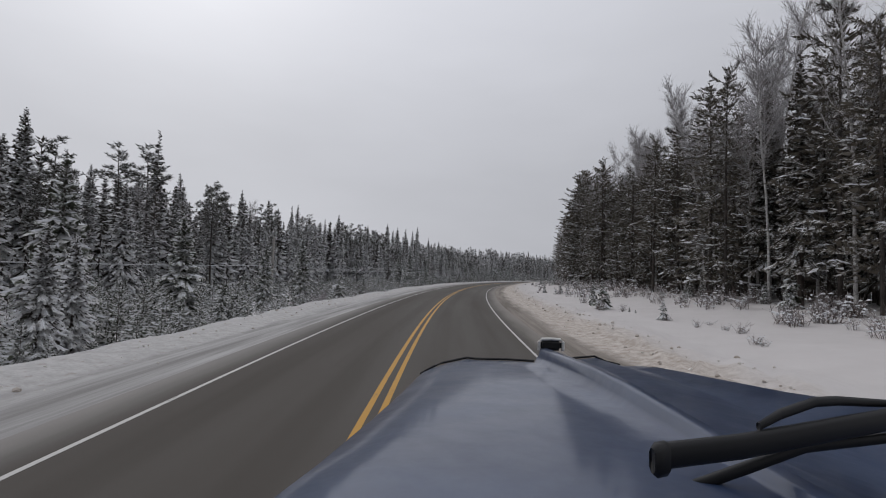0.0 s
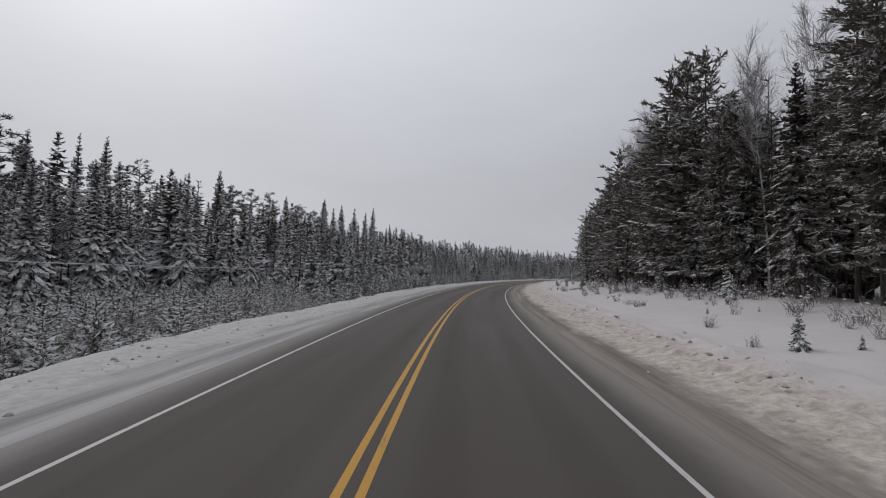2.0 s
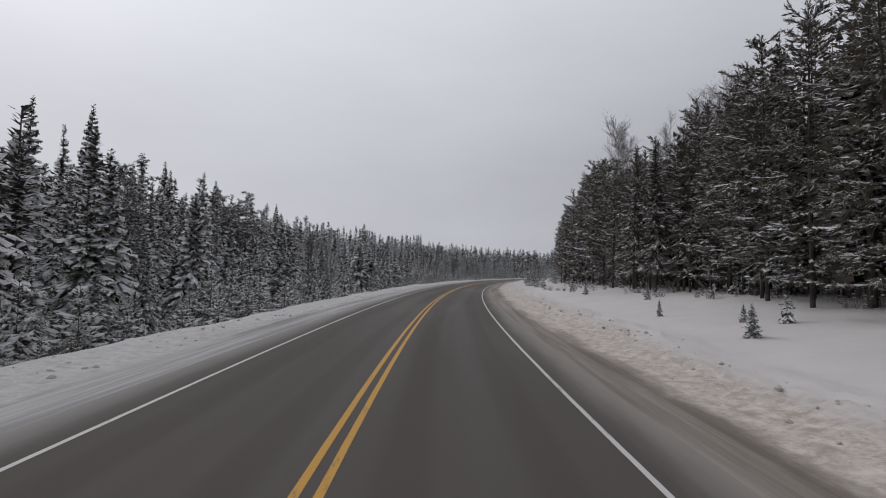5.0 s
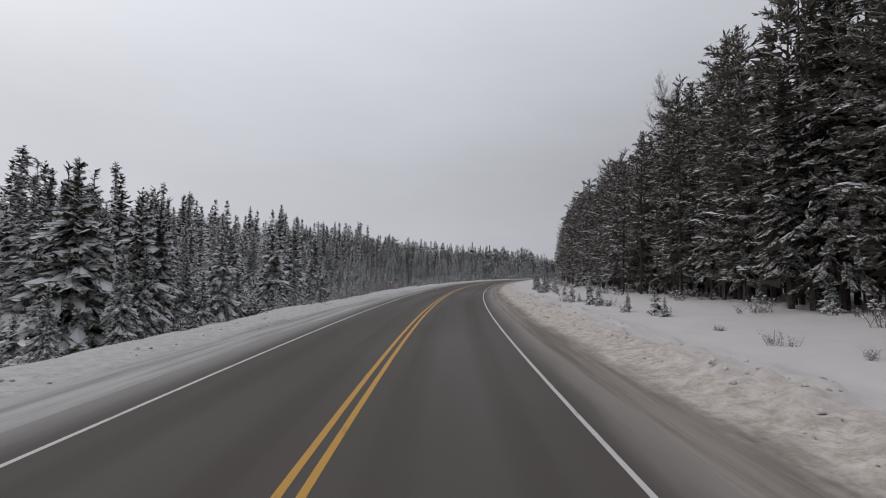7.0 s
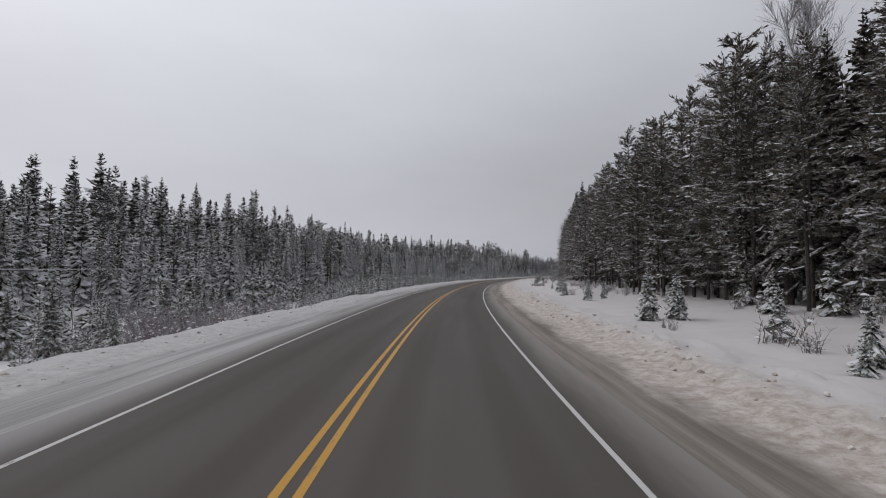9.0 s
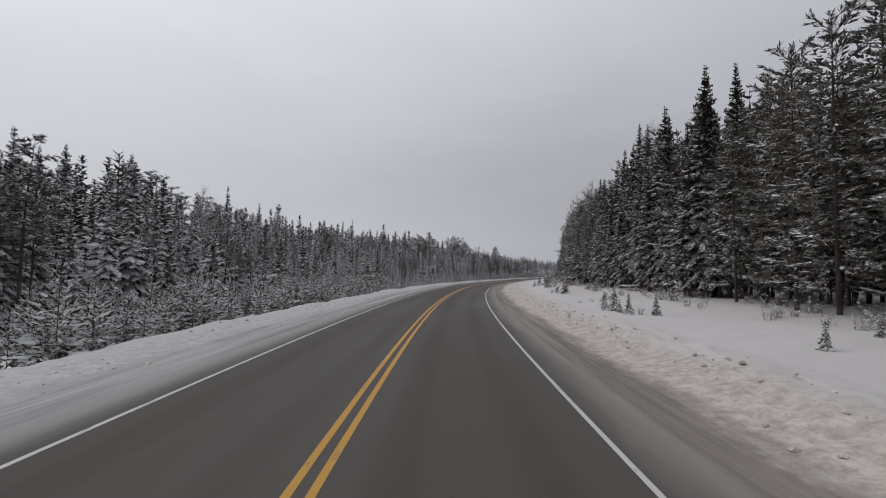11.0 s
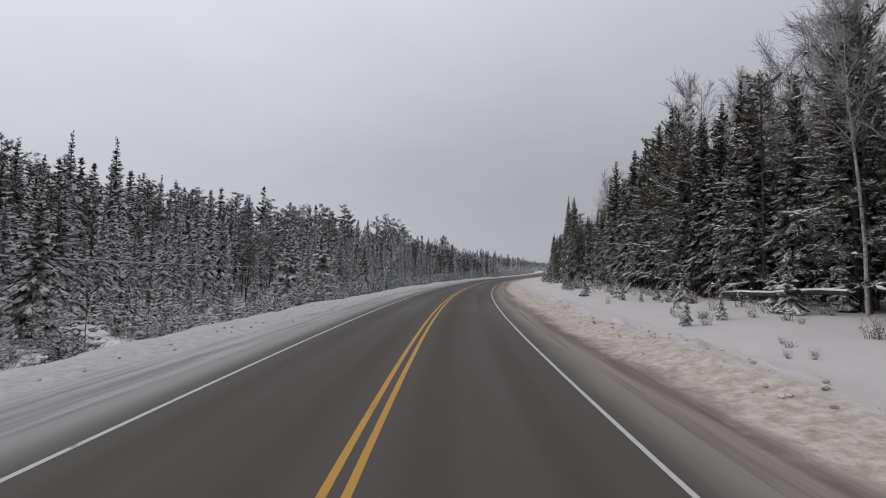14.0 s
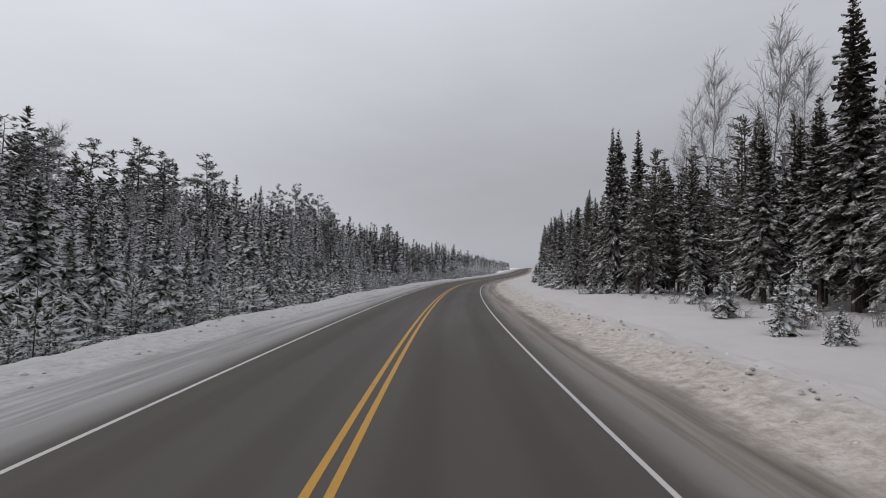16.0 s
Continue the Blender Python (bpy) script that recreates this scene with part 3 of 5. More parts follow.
def bare_mesh(rng, h, clear, spread, twigs=520):
    """Leafless birch or aspen: pale stem, rising limbs and a haze of rimed twigs."""
    trunk, wood, twig = MB(), MB(), MB()
    lean = Vector((rng.uniform(-0.1, 0.1) * h, rng.uniform(-0.1, 0.1) * h, 0))
    def stem(u):
        return Vector((0, 0, u * h)) + lean * u * u + Vector((math.sin(u * 7 + lean.x), math.cos(u * 6), 0)) * 0.012 * h * u
    us = [-0.04, 0.0, 0.2, 0.4, 0.6, 0.8, 1.0]
    trunk.tube([stem(u) for u in us], [0.0046 * h * (1.05 - 0.95 * max(u, 0)) + 0.01 for u in us], 7)
    limbs = []
    for i in range(16):
        u = clear + (0.97 - clear) * (i + rng.random()) / 16
        az = i * 2.4 + rng.uniform(-0.5, 0.5)
        L = spread * (1.25 - u) * rng.uniform(0.7, 1.2)
        d = Vector((math.cos(az), math.sin(az), rng.uniform(1.0, 1.9))).normalized()
        a = stem(u)
        m = a + d * L * 0.5
        b = m + (d + UP * 0.35 + Vector((rng.gauss(0, 0.12), rng.gauss(0, 0.12), 0))) * L * 0.5
        r = 0.0026 * h * (1.1 - u)
        wood.tube([a, m, b], [r, r * 0.65, 0.008], 4)
        limbs += [(a, m, L), (m, b, L)]
    for i in range(twigs):
        a, b, L = limbs[rng.randrange(len(limbs))]
        p = a.lerp(b, rng.random())
        d = ((b - a).normalized() + Vector((rng.gauss(0, 0.55), rng.gauss(0, 0.55), rng.gauss(0.25, 0.35)))).normalized()
        q = p + d * rng.uniform(0.5, 1.4)
        twig.tube([p, q], [0.011, 0.003], 3)
        for _ in range(4):
            t = p.lerp(q, rng.uniform(0.25, 0.95))
            e = (d + Vector((rng.gauss(0, 0.6), rng.gauss(0, 0.6), rng.gauss(0.1, 0.4)))).normalized()
            s = e.orthogonal().normalized() * 0.009
            twig.tri(t - s, t + s, t + e * rng.uniform(0.3, 0.8))
    return trunk, wood, twig


def shrub_mesh(rng, h, stems, snowy):
    """A bare bush: forked leaning stems, fine side twigs, and snow caught in the forks."""
    twig, snow = MB(), MB()
    for _ in range(stems):
        az, lean = rng.random() * 6.28, rng.uniform(0.05, 0.8)
        d = Vector((math.cos(az) * lean, math.sin(az) * lean, 1))
        r0 = Vector((rng.gauss(0, 0.16), rng.gauss(0, 0.16), -0.15))
        L = h * rng.uniform(0.4, 1.05)
        m, tip = r0 + d * L * 0.55, r0 + d * L + Vector((rng.gauss(0, 0.14), rng.gauss(0, 0.14), 0))
        twig.tube([r0, m, tip], [0.012, 0.009, 0.003], 3)
        for _ in range(7):
            p = m.lerp(tip, rng.uniform(-0.6, 0.95))
            e = Vector((rng.gauss(0, 0.6), rng.gauss(0, 0.6), rng.uniform(0.1, 1))).normalized()
            q = e.orthogonal().normalized() * 0.008
            twig.tri(p - q, p + q, p + e * L * rng.uniform(0.15, 0.45))
        for _ in range(2):
            if rng.random() < snowy:
                c = r0.lerp(tip, rng.uniform(0.35, 1.0))
                w = rng.uniform(0.02, 0.06) * (0.6 + 0.5 * h)
                x, y = Vector((w * rng.uniform(0.8, 2.0), 0, rng.uniform(-0.4, 0.4) * w)), Vector((0, w * rng.uniform(0.8, 2.0), rng.uniform(-0.4, 0.4) * w))
                snow.add((c + x, c + y, c - x, c - y, c + UP * w * 0.9, c - UP * w * 0.3),
                         ((0, 1, 4), (1, 2, 4), (2, 3, 4), (3, 0, 4), (1, 0, 5), (2, 1, 5), (3, 2, 5), (0, 3, 5)))
    return twig, snow


# ---- plants: a few of each kind are built, then planted many times ----
class Kind:
    """Prototypes of one kind, planted by copies that share their meshes."""

    def __init__(self, name, label, category, group):
        self.name, self.label, self.category, self.group = name, label, category, group
        self.protos, self.first = [], {}

    def proto(self, height, *parts):
        e = new(self.name)
        e.empty_display_size = 0.3
        for name, mb, mat, label in parts:
            made = part(name, mb, mat, e, label)
            if name not in ("trunk", "post"):
                made["kind"] = "stuff"
        tagged(e, self.label, self.category, self.group)
        self.protos.append((e, height))

    def plant(self, rng, s, lat, height, sink=0.0, label=""):
        i = rng.randrange(len(self.protos))
        ob, h0 = self.protos[i]
        x, y, z = on_road(s, lat, snow_height(s, lat) - sink)
        k = height / h0
        wide = k * rng.uniform(0.88, 1.12)
        m = Matrix.LocRotScale((x, y, z), Euler((rng.gauss(0, 0.012), rng.gauss(0, 0.012), rng.random() * 6.28)), (wide, wide, k))
        if i not in self.first:
            self.first[i] = m
            made = ob
        else:
            made = copy_thing(ob, m)
        if label:
            made["label"] = label
        return made

    def settle(self):
        for i, (ob, _) in enumerate(self.protos):
            if i in self.first:
                ob.matrix_basis = self.first[i]
            else:
                for o in (*ob.children_recursive, ob):
                    bpy.data.objects.remove(o)


prng = random.Random(11)
SNOW_LABEL = "white snow lying on the boughs"


def conifers(label, group, forms, needles, gap=0.46, power=0.8, name="spruce", load=0.7, longest=1.3):
    kind = Kind(name, label, "spruce tree", group)
    for h, spread, club, low, snowy in forms:
        t, c, s = spruce_mesh(prng, h, spread, gap, snowy, low, club, 3, power, longest, load)
        kind.proto(h, ("trunk", t, SPRUCE_BARK, ""), ("crown", c, needles, ""), ("snow_cover", s, TREE_SNOW, SNOW_LABEL))
    return kind


spruce = conifers("tall spruce with snow on all its drooping boughs", "spruces across the road",
                  ((15, 2.3, 0, 0.04, 0.86), (14, 2.0, 0, 0.06, 0.82), (16, 2.6, 0, 0.03, 0.86), (13, 1.8, 0, 0.08, 0.84)), RIMED_GREEN, gap=0.39, load=0.6, longest=0.95)
dark_spruce = conifers("tall dark white spruce with scattered snow on its boughs", "spruces beside the lane",
                       ((15, 2.3, 0, 0.12, 0.22), (14, 1.9, 0, 0.15, 0.18), (16, 2.5, 0, 0.10, 0.25), (17, 2.1, 0, 0.14, 0.17)), SPRUCE_GREEN, gap=0.36, name="white_spruce", load=0.45, longest=0.85)
black_spruce = conifers("slender black spruce, snow-dusted, with a dense tufted tip", "black spruces of the forest",
                        ((15, 1.3, 0.60, 0.12, 0.5), (14, 1.15, 0.52, 0.18, 0.45), (13, 1.45, 0.5, 0.08, 0.55)), RIMED_GREEN, 0.42, 0.5, "black_spruce", 0.75)
pine = Kind("jack_pine", "jack pine with a bare trunk and a ragged rimed crown", "pine tree", "pines across the road")
for h, low, spread, snowy, boughs in ((16, 0.45, 1.55, 0.5, 44), (15, 0.6, 1.4, 0.5, 38), (17, 0.35, 1.8, 0.45, 48)):
    t, w, c, s = pine_mesh(prng, h, low, spread, snowy, boughs, 8, 0.48)
    pine.proto(h, ("trunk", t, PINE_BARK, ""), ("boughwork", w, BOUGH_WOOD, ""), ("crown", c, RIMED_PINE, ""), ("snow_cover", s, TREE_SNOW, SNOW_LABEL))
dark_pine = Kind("pine", "dark full-crowned pine with scattered snow on its boughs", "pine tree", "pines beside the lane")
for h, low, spread, snowy, boughs in ((16, 0.10, 2.6, 0.50, 42), (15, 0.15, 2.3, 0.52, 38), (17, 0.07, 2.8, 0.48, 44), (17, 0.28, 2.2, 0.42, 34)):
    t, w, c, s = full_pine_mesh(prng, h, low, spread, snowy, boughs)
    dark_pine.proto(h, ("trunk", t, PINE_BARK, ""), ("boughwork", w, BOUGH_WOOD, ""), ("crown", c, PINE_GREEN, ""), ("snow_cover", s, TREE_SNOW, SNOW_LABEL))
birch = Kind("bare_birch", "leafless birch with a pale trunk and rimed twigs", "birch tree", "bare birches among the conifers")
for h, clear, spread in ((18, 0.35, 5.0), (16, 0.45, 4.2), (19, 0.5, 4.6), (14, 0.25, 4.0)):
    t, l, w = bare_mesh(prng, h, clear, spread)
    birch.proto(h, ("trunk", t, BIRCH_BARK, ""), ("limbwork", l, BIRCH_BARK, ""), ("twig_haze", w, TWIG, "fine grey twigs white with rime"))
young = Kind("young_spruce", "young spruce loaded with snow beside the road", "spruce tree", "young spruces beside the road")
for h, spread, snowy in ((2.6, 0.85, 0.85), (2.0, 0.8, 0.8), (3.2, 1.05, 0.85), (1.4, 0.55, 0.8)):
    t, c, s = spruce_mesh(prng, h, spread, 0.20, 0.7, 0.05, 0, 2, load=0.75)
    young.proto(h, ("trunk", t, SPRUCE_BARK, ""), ("crown", c, YOUNG_GREEN, ""), ("snow_cover", s, TREE_SNOW, "thick white snow on the boughs"))
half_grown = Kind("half_grown_spruce", "half-grown spruce with snow-laden boughs down to the ground", "spruce tree", "young spruces beside the road")
for h, spread, snowy in ((5.5, 1.5, 0.85), (7.0, 1.8, 0.8), (9.0, 2.0, 0.8)):
    t, c, s = spruce_mesh(prng, h, spread, 0.28, 0.88, 0.03, 0, 3, longest=0.85, load=0.8)
    half_grown.proto(h, ("trunk", t, SPRUCE_BARK, ""), ("crown", c, YOUNG_GREEN, ""), ("snow_cover", s, TREE_SNOW, "thick white snow on the boughs"))
near_spruce = Kind("roadside_spruce", "roadside spruce with clumped snow on its drooping boughs", "spruce tree", "young spruces beside the road")
for h, spread in ((10.0, 2.1), (9.0, 1.9)):
    t, c, s = spruce_mesh(prng, h, spread, 0.24, 0.75, 0.02, 0, 3, longest=0.8, load=0.7)
    near_spruce.proto(h, ("trunk", t, SPRUCE_BARK, ""), ("crown", c, RIMED_GREEN, ""), ("snow_cover", s, TREE_SNOW, "clumps of white snow on the boughs"))
shrub = Kind("bare_shrub", "bare twiggy shrub poking out of the snow", "shrub", "shrubs beside the road")
for h, stems, snowy in ((1.0, 20, 0.7), (1.4, 26, 0.6), (0.7, 18, 0.8), (0.9, 14, 0.75)):
    w, s = shrub_mesh(prng, h, stems, snowy)
    shrub.proto(h, ("brush", w, SHRUB_TWIG, ""), ("snow_cover", s, TREE_SNOW, "small caps of snow"))

frng = random.Random(5)


def left_height(s):
    return float(np.interp(s, [-40, 90, 100, 180, 200, 236, 248, 300, 340, 380, 420], [14.2, 14.2, 14.4, 14.4, 14.6, 14.4, 12.4, 12.6, 12.2, 12.6, 13.0])) + 2.0 * noise.noise(Vector((s * 0.03, 0, 1))) + float(np.interp(s, [435, 460, 480, 520, 560, 640, 800, 950], [0.0, 1.6, 2.0, 0.8, -0.8, -2.5, -4.0, -4.5]))


def deep_height(s):
    return float(np.interp(s, [0, 150, 250, 330, 430, 500, 560, 640], [17.5, 18.0, 19.5, 20.5, 21.5, 20.5, 17.5, 13.0]))


def right_height(s):
    return float(np.interp(s, [-40, 20, 95, 130, 180, 260, 340, 390, 440, 560], [15, 16, 17, 16.5, 18.3, 17.3, 15.3, 15.8, 13.5, 11.5]))


def left_edge(s):
    """Where the tall trees begin across the road; the young growth lies before it."""
    e = float(np.interp(s, [-60, 20, 90, 105, 148, 165, 245, 258, 300, 330, 375, 400, 460, 560, 900],
                        [-26, -28, -28, -17, -18, -28, -28, -20, -20, -26, -24, -20, -18, -17, -17]))
    return e + 2.5 * noise.noise(Vector((s * 0.06, 3.0, 0)))


def right_edge(s):
    return 19.6 + 1.3 * noise.noise(Vector((s * 0.07, 9.0, 0))) + float(np.interp(s, [0, 80, 105, 215, 250, 290, 425, 465, 600], [2.4, 1.4, -2.0, -2.0, -1.2, -0.8, -0.2, -3.8, -4.5]))


# trees that stand out against the sky, stand by stand: metres along, kind, top in metres over the road
LEFT_STANDS, RIGHT_STANDS = [], []
LEFT_STANDS.append([(38.8, "S", 16.1), (43.5, "S", 13.7), (49, "P", 15.6), (52.9, "P", 16.6), (54.9, "S", 19.4), (60, "S", 15.2), (64.8, "P", 13.8), (68.9, "P", 13.4), (73.3, "S", 15.4), (75.7, "D", 13.4), (77.8, "P", 13.6), (82.6, "P", 14.3), (85, "S", 14.2), (89.2, "S", 15.2), (93.2, "S", 16.1), (96.7, "P", 14.5), (100.4, "P", 12), (102.9, "B", 13.7), (103.3, "S", 14.2), (109.1, "S", 16.3), (112.3, "P", 14.5), (116, "S", 13.5), (116.6, "P", 14.9), (118.5, "S", 13.5), (120.9, "P", 14.9), (123.9, "S", 14.6), (127.2, "S", 15.7), (129.1, "P", 14.2), (133.1, "P", 14.6), (137.4, "P", 14.1), (139.8, "S", 16.4), (142.3, "S", 17.9)])
LEFT_STANDS.append([(145.3, "S", 16.3), (150.1, "S", 17.7), (154.8, "S", 17.7), (159.7, "S", 17.5), (167.3, "S", 19.7), (178.7, "S", 16.4), (189.5, "S", 16.1), (195.1, "P", 13.8), (202, "B", 13.4), (204.5, "B", 12.4), (209, "B", 13.6), (213.6, "B", 13.7), (219.4, "B", 14.7), (225.7, "B", 13.7), (232, "B", 13.4), (236.3, "B", 10.6), (237.4, "S", 8.7), (241, "S", 8.8), (244.1, "B", 10.7), (244.9, "S", 10.4), (249.2, "S", 10.2), (254.1, "B", 12.2), (257.7, "B", 11.4), (262.4, "S", 12.2), (265.3, "P", 11.4), (267.8, "S", 12.6), (271.2, "B", 14), (273.5, "S", 14.2), (281.3, "S", 15.1), (289, "S", 15.2), (295.6, "S", 16.8), (296, "B", 17)])
LEFT_STANDS.append([(309.1, "S", 14.4), (315.7, "B", 14.6), (316.4, "S", 15.4), (319.2, "P", 13.9), (321.5, "S", 10.7), (323.6, "P", 12), (330.6, "P", 12.6), (336.8, "S", 15.7), (338.5, "B", 12.4), (339.5, "P", 12.2), (342.5, "B", 12.3), (346.2, "S", 14.6), (349.3, "B", 15), (350.5, "S", 13.3), (354.2, "B", 11.7), (357.5, "B", 12.2), (358.1, "S", 10.7), (362.2, "B", 11.7), (366.3, "P", 11.9), (369.2, "P", 12), (371.7, "B", 12.5), (371.7, "P", 12.5), (374.4, "P", 12.6), (376.2, "S", 13.2), (377.2, "P", 12), (379.8, "P", 11.4), (381.7, "S", 15.5), (384.4, "P", 11.4), (386.5, "S", 16.3), (391.8, "P", 12.6), (393.8, "S", 13.7), (397.2, "P", 12.6)])
LEFT_STANDS.append([(398.3, "S", 12.6), (399.5, "P", 13), (401.6, "S", 13), (403.8, "P", 12.6), (405.3, "S", 8.5), (408.4, "S", 13.2), (410.6, "P", 14.3), (411.6, "S", 14.4), (415.1, "P", 13.6), (416.9, "S", 11.3), (419.5, "P", 14.7), (424.3, "P", 14.5), (424.9, "S", 11.2), (428.4, "D", 14.7), (429, "P", 14.8), (433.4, "P", 15.3), (439.1, "S", 13), (439.5, "P", 16.7), (444.5, "P", 16.5), (453.4, "P", 18.6), (461.5, "S", 15.3), (468.3, "S", 17.3), (473.7, "P", 18.3), (481, "P", 20), (489.7, "P", 19.3), (492.4, "P", 19.6), (500.4, "P", 17.5), (523.2, "S", 15.7), (542.7, "P", 17.5)])
RIGHT_STANDS.append([(21.2, "P", 14.5), (24.4, "P", 17.4), (26.7, "S", 15.9), (33.8, "P", 17.5), (35.2, "D", 22), (36.7, "P", 17.4), (49.9, "D", 20.8), (49.9, "P", 16.8), (58.9, "D", 20.9), (65.5, "D", 21.8), (67.6, "D", 21.7), (69.9, "P", 18.9), (70, "D", 22.1), (71.8, "P", 19.2), (72.1, "D", 22.5), (73.7, "P", 17.2), (74, "D", 21.7), (76.9, "S", 15.4), (90.9, "D", 20.3), (90.9, "P", 22.1), (93.2, "P", 22.1), (94.8, "P", 22.9), (97, "P", 22.9), (104.3, "D", 20.6), (107, "S", 15.4), (107.6, "D", 23.4), (107.7, "P", 18), (111.2, "P", 17.9), (116.1, "D", 25.1), (117.8, "D", 21.5), (120.4, "P", 20.9), (121.7, "D", 23.7)])
RIGHT_STANDS.append([(123.6, "D", 23.3), (125, "P", 17.2), (128.8, "D", 23.9), (129.2, "P", 19.6), (132.5, "D", 23), (133.7, "P", 17.1), (135.5, "P", 17.1), (139.7, "P", 17.8), (166.2, "D", 20.9), (180.4, "P", 15.1), (183.6, "P", 17.3), (184, "D", 18.3), (186, "D", 22.9), (188, "P", 18.3), (191.1, "P", 18.9), (192.4, "D", 24.2), (194.6, "P", 19.6), (196.4, "P", 18.5), (201.4, "P", 19), (204.5, "P", 19.2), (208.1, "P", 17.9), (212.4, "P", 17.9), (216.8, "P", 15.9), (219.1, "P", 16), (219.7, "D", 22.4), (222, "D", 19.2), (224.5, "P", 16.1), (228.1, "P", 15.7), (230.3, "P", 17.5), (230.7, "S", 17.1), (236.8, "P", 18), (239.5, "S", 14.7)])
RIGHT_STANDS.append([(244.1, "S", 15.6), (246.9, "D", 19.4), (248.8, "P", 18), (249.3, "D", 21), (260.5, "D", 20.5), (264, "P", 17.2), (268.6, "P", 17.8), (272.5, "P", 18.5), (300.1, "S", 14.7), (303.4, "S", 17.2), (306.2, "S", 15.7), (308.9, "S", 16.8), (313.2, "P", 16.8), (316, "S", 17.1), (319.7, "S", 19.7), (325, "S", 18.1), (325.8, "P", 16.2), (327, "S", 16.4), (331.2, "D", 21.3), (332.1, "S", 15.7), (333.3, "D", 20.4), (334.5, "S", 16.3), (337.7, "S", 17), (340.2, "S", 16), (342.8, "P", 15.4), (348.4, "P", 15.7), (352, "P", 15.5), (353, "S", 14.3), (355.8, "P", 16.2), (361.8, "P", 15.6), (367.4, "D", 18.4), (370.1, "D", 20.8)])
RIGHT_STANDS.append([(371.4, "S", 16.2), (373.6, "D", 21.4), (375.6, "S", 16.1), (379.1, "D", 20.3), (379.4, "S", 16.6), (382.7, "P", 17.6), (383.1, "D", 21.5), (385.5, "S", 19.3), (386.1, "D", 21.6), (387.9, "P", 17.4), (388.3, "S", 18.4), (390.1, "D", 23.6), (391.3, "S", 17.7), (394.1, "S", 16.4), (398.5, "S", 16.4), (399.6, "D", 16.2), (400.5, "S", 15.1), (401.6, "D", 16.4), (402.2, "S", 15.6), (405.1, "S", 12.1), (410.4, "S", 17.3), (411.4, "D", 15.9), (417.3, "S", 12.6), (419.8, "D", 17.7), (421.6, "D", 19.3), (430, "D", 20.1), (431.9, "S", 16.5), (434.8, "D", 19.2), (438.6, "S", 18.8), (441, "S", 19.1)])
LEFT_LINE = sorted((s, top) for stand in LEFT_STANDS for s, k, top in stand)
RIGHT_LINE = sorted((s, top) for stand in RIGHT_STANDS for s, k, top in stand if k != "D")


def under_line(s, lat, tall):
    """No tree among the crowd tops those that stand out from it, the nearer to the road the lower."""
    line = LEFT_LINE if lat < 0 else RIGHT_LINE
    top = float(np.interp(s, [q[0] for q in line], [q[1] for q in line]))
    near = (1.2 - lat) / 39.2 if lat < 0 else (lat - 1.2) / 19.3
    return min(tall, 2.4 + (top - 2.9) * near - snow_height(s, lat))


LEFT_KINDS = {"S": spruce, "B": black_spruce, "P": pine, "D": birch}
RIGHT_KINDS = {"S": dark_spruce, "B": black_spruce, "P": dark_pine, "D": birch}
for stand in LEFT_STANDS:
    for s, k, top in stand:
        lat = -38 + frng.uniform(-1, 1)
        LEFT_KINDS[k].plant(frng, s, lat, top - snow_height(s, lat))
for stand in RIGHT_STANDS:
    for s, k, top in stand:
        lat = (24.5 if k == "D" else 20.5 if s < 425 else 18.5) + frng.uniform(-0.6, 0.6)
        RIGHT_KINDS[k].plant(frng, s, lat, top - snow_height(s, lat))

# half-grown spruces close to the road: metres along, metres across, height
NEAR_SPRUCES = [(13.2, -12.6, 5.6), (14.6, -11.8, 4.6), (16.6, -12.4, 4.4), (19, -14.5, 5.0), (98.8, -12.6, 3.2), (104.5, -13, 5.3), (108, -14, 7.0), (112, -13.4, 9.1),
                (117, -14, 9.8), (121, -13.8, 8.8), (125, -14.3, 11.0), (130, -14.5, 9.6), (136, -14.2, 9.0), (143, -15, 9.4), (150, -15, 8.6),
                (185, -12.0, 3.0), (189, -12.4, 4.3), (192, -13.6, 4.8), (196, -13, 3.7), (201, -13.5, 4.2), (255.6, -15.4, 5.2), (259, -15.0, 6.2),
                (408.5, -11.8, 5.2), (412, -12.6, 3.6), (420.8, -13, 4.8), (426, -13.5, 6.2), (433, -13.5, 5.6)]
for s, lat, h in NEAR_SPRUCES:
    (near_spruce if h > 7.2 or s < 25 else half_grown).plant(frng, s, lat, h)
for s0, s1, gap in ((92, 262, 1.7), (385, 470, 3.2), (20, 60, 11.0)):
    s = s0
    while s < s1:
        lat = -12.8 - abs(frng.gauss(0, 3.2))
        half_grown.plant(frng, s, lat, frng.uniform(3.0, 7.5) * (0.8 if lat > -14.5 else 1.15) * (0.6 if 222 < s < 270 else 1.0))
        s += gap * frng.uniform(0.5, 1.5)
